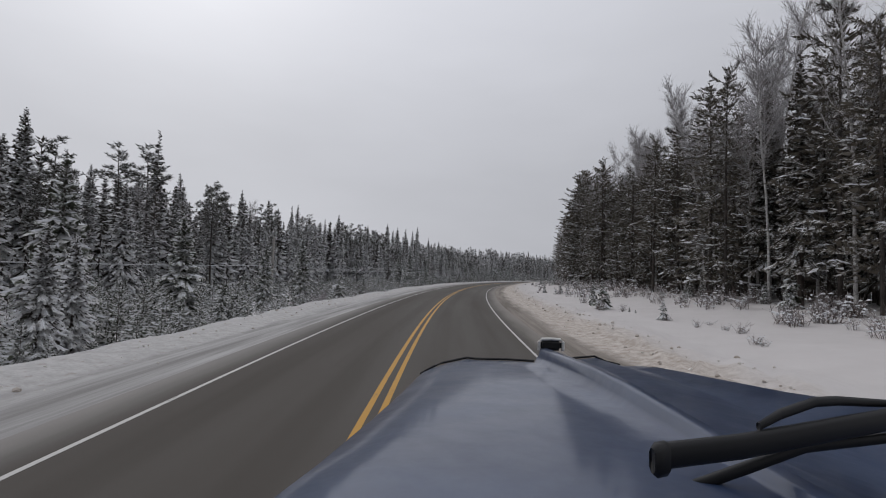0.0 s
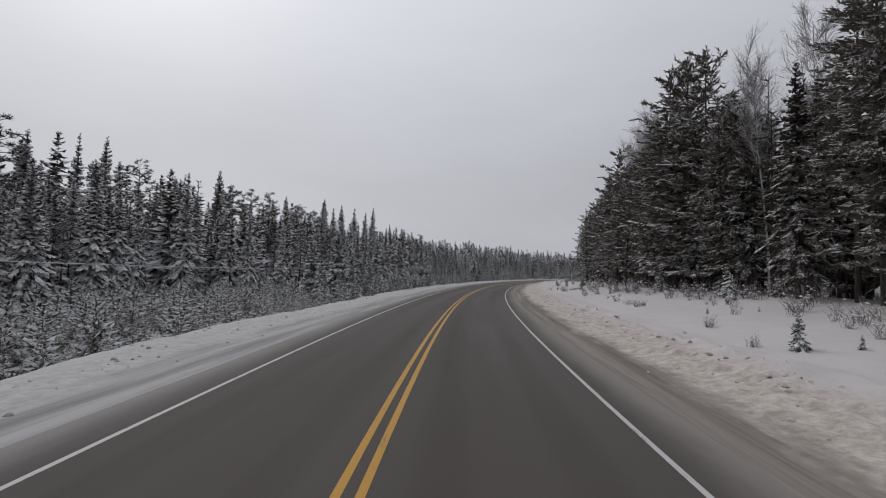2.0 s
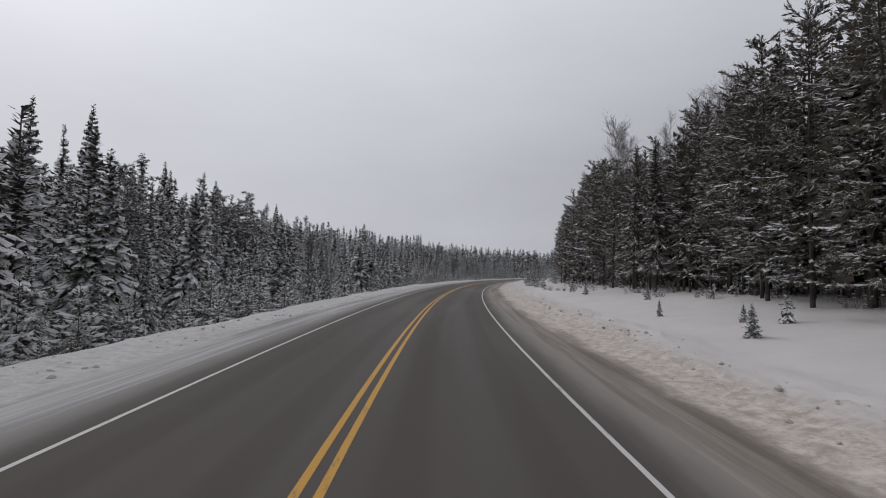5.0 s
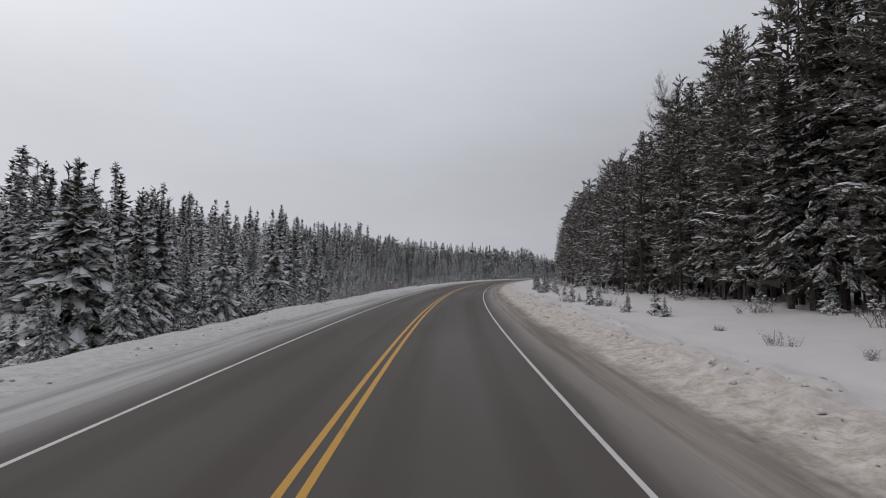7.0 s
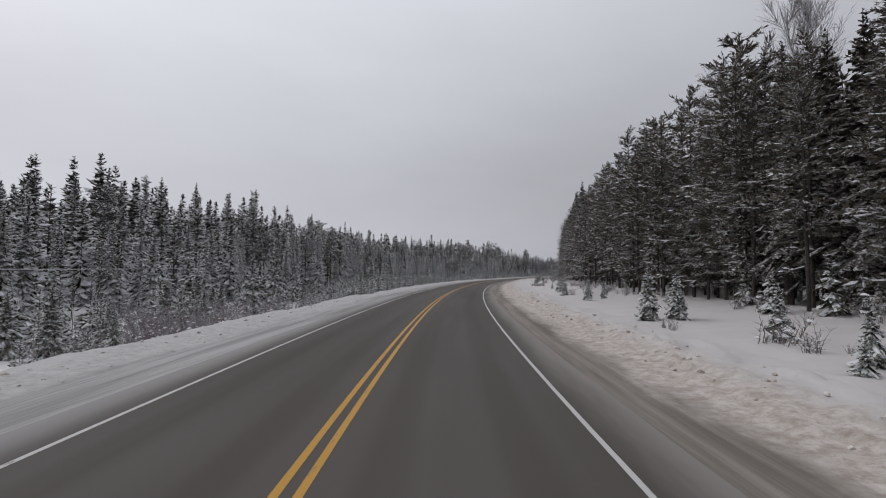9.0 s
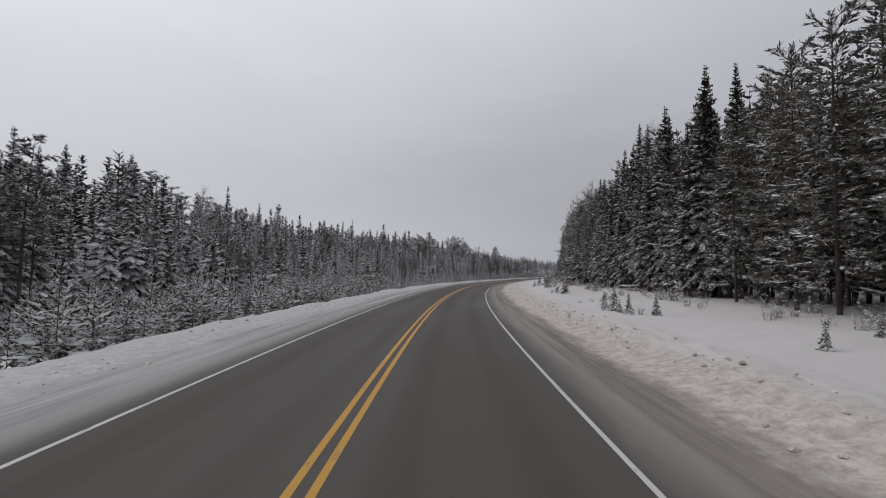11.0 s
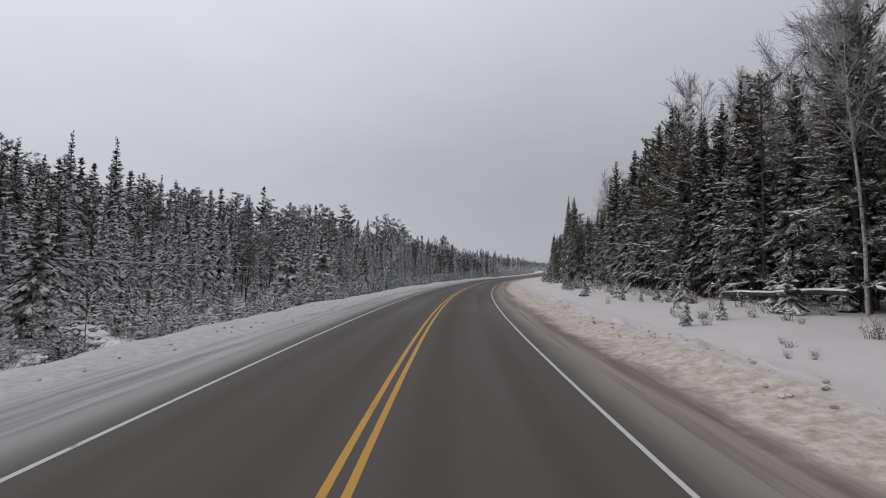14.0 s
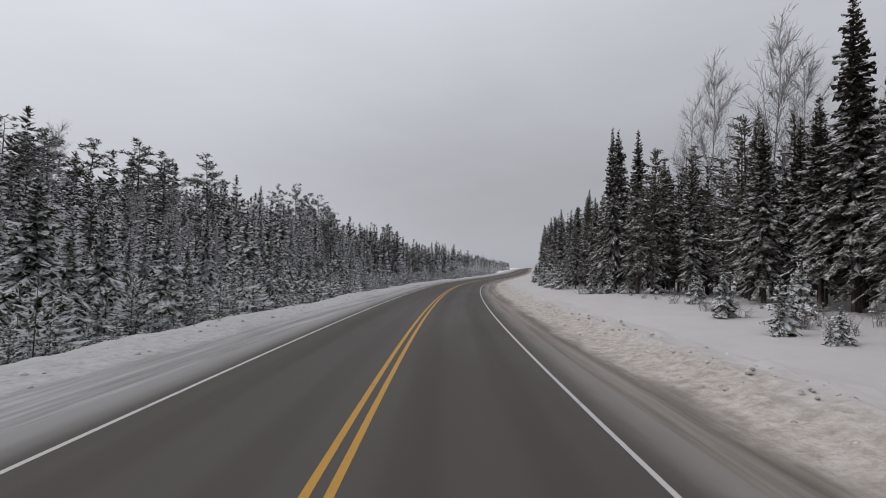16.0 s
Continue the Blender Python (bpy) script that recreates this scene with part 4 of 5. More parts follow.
RIGHT_YOUNG = [(16.1, 11.7, 0.4), (24.3, 12.1, 0.9), (29.9, 11.9, 0.5), (33.3, 11.6, 1.9), (37.6, 12.1, 1.7), (38.0, 19.4, 1.1), (39.4, 11.8, 0.8), (60.4, 13.2, 1.1), (63.4, 11.5, 1.0), (64.2, 14.6, 0.7), (68.6, 11.3, 0.6), (72.9, 14.6, 0.6), (85.2, 12.1, 0.4), (96.6, 11.8, 0.5), (98.3, 13.3, 0.9), (98.5, 12.1, 0.6), (99.4, 15.4, 1.2), (102.2, 15.4, 0.8), (106.7, 12.9, 1.0), (107.7, 11.0, 0.8), (109.8, 11.0, 0.8), (116.7, 10.9, 0.4), (120.2, 14.6, 1.4), (123.9, 12.7, 1.1), (124.6, 11.5, 0.5), (129.4, 11.6, 0.8), (176.6, 19.0, 1.4), (193.6, 12.5, 0.9), (195.8, 12.9, 1.2), (197.9, 12.1, 1.0)]
RIGHT_YOUNG += [(203.8, 12.0, 1.3), (205.4, 11.8, 1.7), (207.3, 12.0, 0.6), (211.4, 13.3, 1.0), (215.4, 12.4, 1.0), (217.9, 12.1, 0.9), (219.4, 13.2, 0.6), (223.5, 12.0, 1.5), (225.2, 11.0, 2.0), (228.6, 11.3, 1.4), (229.8, 19.2, 1.1), (230.7, 11.6, 0.8), (233.1, 12.3, 1.6), (237.5, 10.9, 0.6), (240.9, 11.3, 2.3), (241.3, 12.8, 2.0), (246.2, 19.0, 2.0), (265.4, 12.0, 1.7), (292.3, 12.6, 1.1), (294.6, 11.9, 1.1), (296.7, 11.7, 1.3), (298.9, 11.7, 1.0), (305.2, 13.8, 0.8), (319.2, 12.6, 1.5), (319.9, 16.1, 1.2), (322.9, 13.1, 1.4), (333.7, 15.2, 0.7), (336.4, 15.2, 0.6), (342.1, 12.9, 1.5), (345.1, 13.4, 1.3)]
RIGHT_YOUNG += [(345.8, 11.1, 0.3), (360.7, 11.8, 1.0), (361.6, 13.8, 1.1), (362.9, 17.7, 1.7), (364.3, 13.0, 0.6), (366.0, 18.9, 1.6), (374.3, 16.9, 1.4), (375.6, 12.5, 0.6), (376.9, 16.6, 1.2), (378.3, 14.4, 1.2), (381.0, 14.7, 1.4), (385.7, 12.9, 1.9), (385.8, 15.5, 1.1), (402.9, 14.4, 1.1), (405.0, 13.9, 1.9), (406.6, 15.4, 1.5), (409.5, 17.9, 2.1), (410.3, 14.7, 2.1), (429.9, 19.3, 2.0), (432.6, 17.7, 2.2), (434.2, 16.6, 2.2), (436.1, 15.1, 2.3)]
RIGHT_YOUNG += [(448, 14.4, 3.0), (452, 14.4, 3.2), (456, 13.6, 2.0), (458, 14.6, 3.4), (462, 14.4, 3.6), (464, 13.4, 2.2), (470, 14.4, 3.4), (480, 14.2, 3.6), (492, 14.0, 3.4), (505, 13.8, 3.5), (512, 14.0, 3.2)]
RIGHT_SHRUBS = [(19.0, 12.9, 0.5), (20.2, 16.0, 1.1), (20.5, 17.3, 1.1), (21.2, 12.3, 0.4), (21.5, 19.1, 1.3), (30.3, 17.1, 1.3), (44.2, 15.8, 0.9), (45.3, 14.0, 1.2), (47.0, 13.2, 1.2), (51.2, 13.9, 0.6), (53.4, 15.6, 1.0), (54.3, 13.5, 0.9), (55.4, 12.4, 0.8), (56.6, 16.7, 0.6), (68.2, 16.1, 0.5), (79.0, 16.4, 0.2), (81.0, 12.4, 0.7), (83.3, 12.5, 0.5), (90.2, 13.6, 0.3), (102.2, 13.4, 0.5), (103.8, 12.8, 0.5), (104.6, 14.0, 1.3), (108.6, 12.0, 0.5), (113.3, 12.8, 0.5), (114.7, 14.9, 0.8), (115.1, 13.6, 0.4), (176.1, 13.3, 0.6), (178.3, 12.0, 0.7), (181.6, 12.5, 0.2), (184.4, 11.9, 0.5)]
RIGHT_SHRUBS += [(188.2, 12.4, 0.3), (201.4, 12.1, 0.8), (210.0, 11.3, 0.9), (221.1, 11.9, 0.3), (298.7, 16.1, 1.3), (305.1, 12.4, 0.2), (322.7, 11.7, 0.4), (329.5, 12.7, 0.4), (337.5, 14.2, 0.5), (337.8, 19.4, 0.7), (343.3, 14.2, 0.7), (352.3, 11.4, 0.3), (354.1, 11.9, 0.3), (354.9, 15.3, 0.9), (369.1, 14.9, 0.6), (370.3, 16.4, 0.8), (395.6, 18.8, 1.0), (396.3, 17.7, 1.0), (398.8, 15.7, 0.8), (404.1, 15.6, 0.9)]
for s, lat, h in RIGHT_YOUNG:
    (young if h > 0.85 else shrub).plant(frng, s, lat, h * 1.12)
    for _ in range(frng.choice((0, 1, 1, 2))):
        (shrub if frng.random() < 0.6 else young).plant(frng, s + frng.gauss(0, 0.9), lat + frng.gauss(0, 0.7), h * frng.uniform(0.3, 0.75))
for s, lat, h in RIGHT_SHRUBS:
    shrub.plant(frng, s, lat, max(0.35, h * 1.1))
    for _ in range(frng.choice((1, 1, 2))):
        shrub.plant(frng, s + frng.gauss(0, 0.8), lat + frng.gauss(0, 0.6), max(0.3, h * frng.uniform(0.4, 0.9)))

for s, lat, h in ((296, -17.5, 6.0), (303, -18.5, 7.0), (309, -17.2, 5.0), (316, -19, 7.5), (322, -18.2, 5.5), (329, -20, 7.0), (352, -20, 8.0), (357, -19.5, 9.0), (361, -19.5, 7.5)):
    half_grown.plant(frng, s, lat, h)
s = -30.0
while s < 475:
    u = frng.random()
    lat = left_edge(s) - abs(frng.gauss(0, 3.5))
    kind = spruce if u < 0.5 else black_spruce if u < 0.80 else pine if u < 0.95 else birch
    kind.plant(frng, s, lat, under_line(s, lat, left_height(s)) * frng.uniform(0.6, 1.0))
    s += frng.uniform(0.7, 1.6)
s = 14.0
while s < 480:
    u = frng.random()
    lat = right_edge(s) + abs(frng.gauss(0, 2.6))
    tall = right_height(s) * frng.uniform(0.62, 1.0)
    if s < 130:
        kind = dark_pine if u < 0.42 else dark_spruce if u < 0.66 else birch
    elif s < 300:
        kind = dark_pine if u < 0.80 else dark_spruce if u < 0.93 else birch
    else:
        kind = dark_spruce if u < 0.66 else dark_pine if u < 0.92 else birch
    kind.plant(frng, s, lat + (4.0 if kind is birch else 0.0), tall * 1.15 if kind is birch else under_line(s, lat, tall))
    s += frng.uniform(0.8, 1.8)
for _ in range(95):
    s = frng.uniform(-5, 450)
    lat = -11.0 - (abs(left_edge(s)) - 12.0) * frng.random() ** 1.4
    if 325 < s < 362 and lat > -18.5:
        continue
    young.plant(frng, s, lat, frng.uniform(1.3, 3.4) * (0.85 if lat > -14 else 1.15))
for _ in range(52):
    s = frng.uniform(15, 450)
    lat = frng.uniform(17.0, 21.0)
    young.plant(frng, s, lat, frng.uniform(0.6, 2.6))
for _ in range(16):
    young.plant(frng, frng.uniform(130, 176) if frng.random() < 0.5 else frng.uniform(246, 292), frng.uniform(11.5, 16.0), frng.uniform(0.5, 1.8))
for _ in range(40):
    s = frng.uniform(15, 450)
    lat = 14.5 + 5.5 * frng.random() ** 0.6
    shrub.plant(frng, s, lat, frng.uniform(0.35, 1.1))
# pale thin birches at the near forest edge
for s, lat, h in ((36.8, 20.6, 15), (33.0, 21.4, 16), (30.0, 20.9, 17), (26.8, 21.6, 17), (23.2, 20.8, 18), (360.5, 19.6, 15.4), (357.5, 20.2, 15), (363, 21.5, 16), (366, 20.8, 15.2), (369, 22, 16), (372, 21.2, 15), (355, 21.5, 15.8), (352, 20.6, 14.6), (346, 21.2, 16)):
    birch.plant(frng, s, lat, h)
for s, lat, h in ((302, 20.0, 17.5), (299, 20.8, 16.5), (310, 20.3, 17), (316, 20.2, 17.2), (321, 20.5, 16.5), (345, 20.6, 16), (350, 21.0, 16), (364, 21.4, 15.5), (402, 20.2, 16.5), (398, 21, 17)):
    dark_spruce.plant(frng, s, lat, h)
for i in range(26):
    birch.plant(frng, 34 + 3.8 * i + frng.uniform(-1.5, 1.5), frng.uniform(22.0, 27.0), frng.uniform(16.0, 19.0))
# taller dark boughs reaching the ground at the bend's inner edge
for s, lat, h in ((448, 16.0, 9.0), (455, 16.4, 11.0), (461, 16.2, 12.0), (467, 16.0, 11.5), (474, 15.8, 12.0), (482, 15.6, 11.5), (490, 15.8, 12.0), (499, 15.5, 11.5), (508, 15.5, 12.0)):
    dark_spruce.plant(frng, s, lat, h)
for kind in (spruce, dark_spruce, near_spruce, black_spruce, pine, dark_pine, birch, young, half_grown, shrub):
    kind.settle()


# the woods behind the edge and far along the road: one mass each
def mid_spruce(rng, h, spread, snowy):
    """A simpler spruce for the rows behind."""
    mb, snow = MB(), MB()
    mb.tube([(0, 0, -0.5), (0, 0, h)], [0.13, 0.01], 3, 2)
    fill(mb, snow, rng, h, 0.07, lambda u: spread * (1 - u) ** 0.75 * (1 if u > 0.2 else 0.6 + 2 * u) + 0.1, 200, snowy, 0.9)
    mb.add(snow.v, snow.f, 1)
    return mb


def mid_pine(rng, h, low, snowy):
    mb, snow = MB(), MB()
    mb.tube([(0, 0, -0.5), (0, 0, h)], [0.16, 0.03], 4, 2)
    fill(mb, snow, rng, h, low, lambda u: 1.7 * (1.25 - u) * min(1.0, 0.4 + (u - low) * 4), 200, snowy, 0.85, 0.0)
    mb.add(snow.v, snow.f, 1)
    return mb


def layered_fir(rng, h, spread, levels, around, snowy, droop=0.45, wide=1.0, spire=0):
    """A conifer of drooping bough layers, each with snow along its upper side, the top filled with a spire of small twigs."""
    mb, snow = MB(), MB()
    mb.tube([(0, 0, -0.5), (0, 0, h * 0.985)], [0.0075 * h + 0.004, 0.004], 3, 2)
    for k in range(levels):
        u = 1.0 - 0.97 * (1.0 - (k + rng.uniform(-0.3, 0.3)) / levels) ** 1.3
        r = (spread * (1 - max(u, 0.0)) ** 0.8 * (0.7 + 1.5 * u if u < 0.2 else 1.0) + 0.03 * h * (1 - u) + 0.06) * rng.uniform(0.8, 1.15)
        n = max(4, int(around * (0.6 + 0.4 * (1 - u))))
        a0 = rng.random() * 6.28
        for q in range(n):
            az = a0 + 6.283 * q / n + rng.uniform(-0.3, 0.3)
            L = r * rng.uniform(0.7, 1.2)
            out = Vector((math.cos(az), math.sin(az), -droop + 0.9 * u * u + rng.uniform(-0.15, 0.15)))
            side = Vector((-out.y, out.x, 0))
            a = Vector((0, 0, u * h)) + out * (L * 0.1)
            m, e = a + out * (L * rng.uniform(0.45, 0.6)), a + out * L + UP * (0.08 * L)
            w = L * rng.uniform(0.22, 0.36) * wide
            sag = UP * (L * rng.uniform(0.12, 0.26))
            mb.add((a, m + side * w - sag, e, m - side * w - sag), ((0, 1, 2), (0, 2, 3)))
            if rng.random() < snowy:
                t = UP * (0.02 + 0.03 * L)
                c = a + out * (L * rng.uniform(0.15, 0.4))
                w *= rng.uniform(0.4, 0.75)
                snow.add((c + t * 0.6, m + side * w - sag * 0.5 + t * 0.6, e + t * 0.4, m - side * w - sag * 0.5 + t * 0.6), ((0, 1, 2), (0, 2, 3)))
    for _ in range(int(spire)):
        u = 1.0 - 0.40 * rng.random() ** 1.2
        az = rng.random() * 6.283
        r = (spread * (1 - u) ** 0.8 * rng.uniform(0.5, 0.95) + 0.26) * min(1.0, 0.35 + (1 - u) / 0.05)
        out = Vector((math.cos(az), math.sin(az), rng.uniform(-0.5, 0.3) + 0.9 * max(0.0, u - 0.85) / 0.15))
        side = Vector((-out.y, out.x, rng.uniform(-0.8, 0.8))) * (0.3 * r)
        a = Vector((0, 0, (u - 0.012) * h))
        mb.tri(a - side, a + side, a + out * r)
        if rng.random() < 0.3 * snowy:
            a = a + UP * 0.05
            snow.tri(a - side * 0.6 + out * (0.2 * r), a + side * 0.6 + out * (0.2 * r), a + out * r)
    mb.add(snow.v, snow.f, 1)
    return mb


def mass(name, label, category, protos, places, materials):
    """Many plants in one mesh."""
    vs, fs, ms, n = [], [], [], 0
    packed = [(np.array([tuple(p) for p in mb.v]), mb.f, mb.m, h) for mb, h in protos]
    for i, x, y, z, height, turn in places:
        v, f, m, h = packed[i]
        k = height / h
        c, s_ = math.cos(turn) * k, math.sin(turn) * k
        w = np.empty_like(v)
        w[:, 0], w[:, 1], w[:, 2] = v[:, 0] * c - v[:, 1] * s_ + x, v[:, 0] * s_ + v[:, 1] * c + y, v[:, 2] * k + z
        vs.append(w)
        fs += [tuple(a + n for a in q) for q in f]
        ms += m
        n += len(v)
    me = bpy.data.meshes.new(name)
    me.from_pydata(np.concatenate(vs).tolist(), [], fs)
    for mat in materials:
        me.materials.append(mat)
    me.polygons.foreach_set("material_index", np.array(ms, dtype=np.int32))
    return tagged(new(name, me), label, category, kind="stuff")


wrng = random.Random(21)
left_protos = [(layered_fir(wrng, 14, r, 25, 6, 0.8, spire=130), 14) for r in (2.4, 1.9, 2.7, 1.6)] + [(mid_pine(wrng, 15, 0.4, 0.44), 15) for _ in range(2)]
right_protos = [(mid_spruce(wrng, 14, r, 0.14), 14) for r in (2.6, 2.1, 2.9)] + [(mid_pine(wrng, 15, 0.2, 0.12), 15) for _ in range(3)]
brush_protos = [(layered_fir(wrng, 1.6, r, 14, 7, 0.55, 0.16, 0.55), 1.6) for r in (0.5, 0.42, 0.56, 0.36, 0.48)]


# the young growth is cut low before these poles of the line
CLEARED = ((54.4, -22.1), (270.5, -24.5), (351.0, -22.1))


def woods(protos, spans):
    out = []
    for s0, s1, near, deep, count, tall, lo, hi in spans:
        for _ in range(count):
            s = wrng.uniform(s0, s1)
            lat = near(s) + deep * wrng.random()
            if -10.3 < lat < 0:
                lat = -10.3 - 3.0 * wrng.random()
            x, y, z = on_road(s, lat, snow_height(s, lat))
            height = tall(s)
            if height > 6.0 and s < 540:
                height = under_line(s, lat, height)
            place = (wrng.randrange(len(protos)), float(x), float(y), float(z), height * wrng.uniform(lo, hi), wrng.random() * 6.28)
            if not (place[4] > 1.6 and any(p - 18 < s < p + 1 and q - 0.5 < lat < 0 for p, q in CLEARED)):
                out.append(place)
    return out


mass("spruce_woods", "dense snow-dusted conifer woods across the road", "forest", left_protos,
     woods(left_protos, [(-40, 545, lambda s: left_edge(s) - 2, -22, 1150, left_height, 0.6, 1.02), (-30, 480, lambda s: left_edge(s) - 1, -16, 520, lambda s: 5.0, 0.5, 1.4), (475, 560, lambda s: left_edge(s), -6, 120, left_height, 0.7, 1.1), (545, 950, lambda s: -19, -22, 460, left_height, 0.75, 1.05)]),
     (RIMED_GREEN, TREE_SNOW, SPRUCE_BARK))
mass("conifer_woods", "dense dark conifer woods beside the lane", "forest", right_protos,
     woods(right_protos, [(30, 220, lambda s: right_edge(s) + 1.2, 7, 330, right_height, 0.72, 1.0), (220, 440, lambda s: right_edge(s) + 1.5, 7, 160, right_height, 0.7, 0.95), (14, 545, lambda s: right_edge(s) + 3, 14, 900, right_height, 0.7, 1.02), (16, 480, lambda s: right_edge(s) + 1.5, 9, 420, lambda s: 5.0, 0.5, 1.3), (480, 560, lambda s: right_edge(s), 5, 110, right_height, 0.8, 1.1), (545, 950, lambda s: 15.5, 22, 360, right_height, 0.7, 1.0)]),
     (SPRUCE_GREEN, TREE_SNOW, SPRUCE_BARK))
deep_protos = [(layered_fir(wrng, 14, r, 17, 5, 0.7, spire=90), 14) for r in (2.6, 2.1, 3.0)]
mass("deep_woods", "deeper rows of snow-dusted conifers behind the forest edge", "forest", deep_protos,
     woods(deep_protos, [(-60, 640, lambda s: min(-46.0, left_edge(s) - 22), -70, 1500, deep_height, 0.74, 1.06), (0, 560, lambda s: right_edge(s) + 15, 60, 700, right_height, 0.65, 1.0)]),
     (RIMED_GREEN, TREE_SNOW, SPRUCE_BARK))
mass("ditch_thicket", "low rimed thicket of young firs in the ditch", "thicket", brush_protos,
     woods(brush_protos, [(-10, 560, lambda s: -10.4, -4.0, 560, lambda s: 1.0, 0.5, 1.5), (-10, 560, lambda s: left_edge(s) + 1, 13, 1350, lambda s: 2.0, 0.55, 1.6), (285, 345, lambda s: -11.2, -8.5, 330, lambda s: 2.0, 0.55, 1.5), (20, 95, lambda s: -11.2, -10, 260, lambda s: 2.0, 0.5, 1.5)]),
     (YOUNG_GREEN, TREE_SNOW, SPRUCE_BARK))

stem_protos = []
for h in (1.1, 1.4, 0.9):
    w, c = shrub_mesh(wrng, h, 13, 0.5)
    w.add(c.v, c.f, 1)
    stem_protos.append((w, h))
mass("dead_stems", "thin dry stems standing in the snow along the trees", "brush", stem_protos,
     woods(stem_protos, [(12, 130, lambda s: 15.5, 6.5, 260, lambda s: 1.0, 0.5, 1.5), (130, 470, lambda s: 15.5, 5.0, 330, lambda s: 1.0, 0.4, 1.1), (5, 450, lambda s: -10.2, -4.8, 190, lambda s: 0.8, 0.5, 1.4)]),
     (SHRUB_TWIG, TREE_SNOW))

willow_protos = []
for h in (1.7, 2.2, 1.4):
    w, c = shrub_mesh(wrng, h, 13, 0.35)
    w.add(c.v, c.f, 1)
    willow_protos.append((w, h))
mass("willow_brush", "mauve-brown leafless willow brush, rimed, beside the ditch", "brush", willow_protos,
     woods(willow_protos, [(455, 640, lambda s: -10.6, -5.5, 330, lambda s: 2.0, 0.6, 1.3), (228, 262, lambda s: -11.0, -5.0, 110, lambda s: 1.9, 0.6, 1.2), (40, 92, lambda s: -11.5, -6.0, 120, lambda s: 1.8, 0.6, 1.2), (338, 375, lambda s: -11.5, -6.0, 70, lambda s: 1.3, 0.5, 1.1)]),
     (WILLOW_TWIG, TREE_SNOW))

# ---- lumps of frozen slush thrown up by the plough ----
CLOD = Mat("dirty_frozen_snow", 0.85, spec=0.15)
CLOD.color(CLOD.mix(CLOD.island(), (0.36, 0.315, 0.27), (0.60, 0.57, 0.54)))
CLOD.bump(CLOD.noise(14.0, 4), 0.5, 0.03)
crng = random.Random(31)
clod_protos = []
for _ in range(6):
    mb = MB()
    ring = [(0.0, 1.0), (0.62, 0.75), (0.95, 0.15), (0.8, -0.4)]
    vs = [(0, 0, 0.8)]
    for r, z in ring[1:]:
        vs += [(r * math.cos(k * 1.2566 + z) * crng.uniform(0.7, 1.25), r * math.sin(k * 1.2566 + z) * crng.uniform(0.7, 1.25), z * 0.65 * crng.uniform(0.8, 1.2)) for k in range(5)]
    fs = [(0, 1 + k, 1 + (k + 1) % 5) for k in range(5)]
    fs += [(1 + 5 * i + k, 6 + 5 * i + k, 6 + 5 * i + (k + 1) % 5, 1 + 5 * i + (k + 1) % 5) for i in range(2) for k in range(5)]
    mb.add(vs, fs)
    clod_protos.append((mb, 1.0))
places = []
for _ in range(9000):
    left = crng.random() < 0.34
    s = crng.uniform(-4, 470)
    lat = -crng.gauss(7.0, 0.7) if left else crng.gauss(7.75, 0.6)
    if abs(lat) < 5.6 or 0.35 * noise.noise(Vector((s * 0.13, lat * 0.3, 4.0))) + crng.random() < 0.42:
        continue
    x, y, z = on_road(s, lat, snow_height(s, lat))
    places.append((crng.randrange(6), float(x), float(y), float(z), 0.02 + 0.075 * crng.random() ** 2.0, crng.random() * 6.28))
mass("slush_lumps", "lumps of dirty frozen snow along the ploughed banks", "snow", clod_protos, places, (CLOD.m,))

# ---- fallen logs and a patch of dry grass at the forest edge ----
def fallen_log(a, c, r, label):
    """A snow-capped log between two places: metres along, across, height over the snow."""
    p, q = (Vector(tuple(float(v) for v in on_road(s, lat, snow_height(s, lat) + up))) for s, lat, up in (a, c))
    e = new("fallen_log")
    e.location = p
    tagged(e, label, "log")
    mb, cap = MB(), MB()
    n = 7
    line = [(q - p) * (k / (n - 1)) + Vector((0, 0, 0.05 * math.sin(k * 1.7))) for k in range(n)]
    mb.tube(line, [r * (1.0 - 0.35 * k / (n - 1)) for k in range(n)], 9, cap=True)
    part("log", mb, PINE_BARK, e)
    side = (q - p).cross(UP).normalized()
    for k in range(n - 1):
        w = r * 0.8
        u0, u1 = line[k] + UP * r * 0.75, line[k + 1] + UP * r * 0.7
        cap.add((u0 + side * w, u1 + side * w, u1 - side * w, u0 - side * w, u0 + UP * r * 0.7, u1 + UP * r * 0.65),
                ((0, 1, 5, 4), (4, 5, 2, 3), (0, 4, 3), (1, 2, 5)))
    part("snow_cap", cap, TREE_SNOW, e, "white snow along the log")


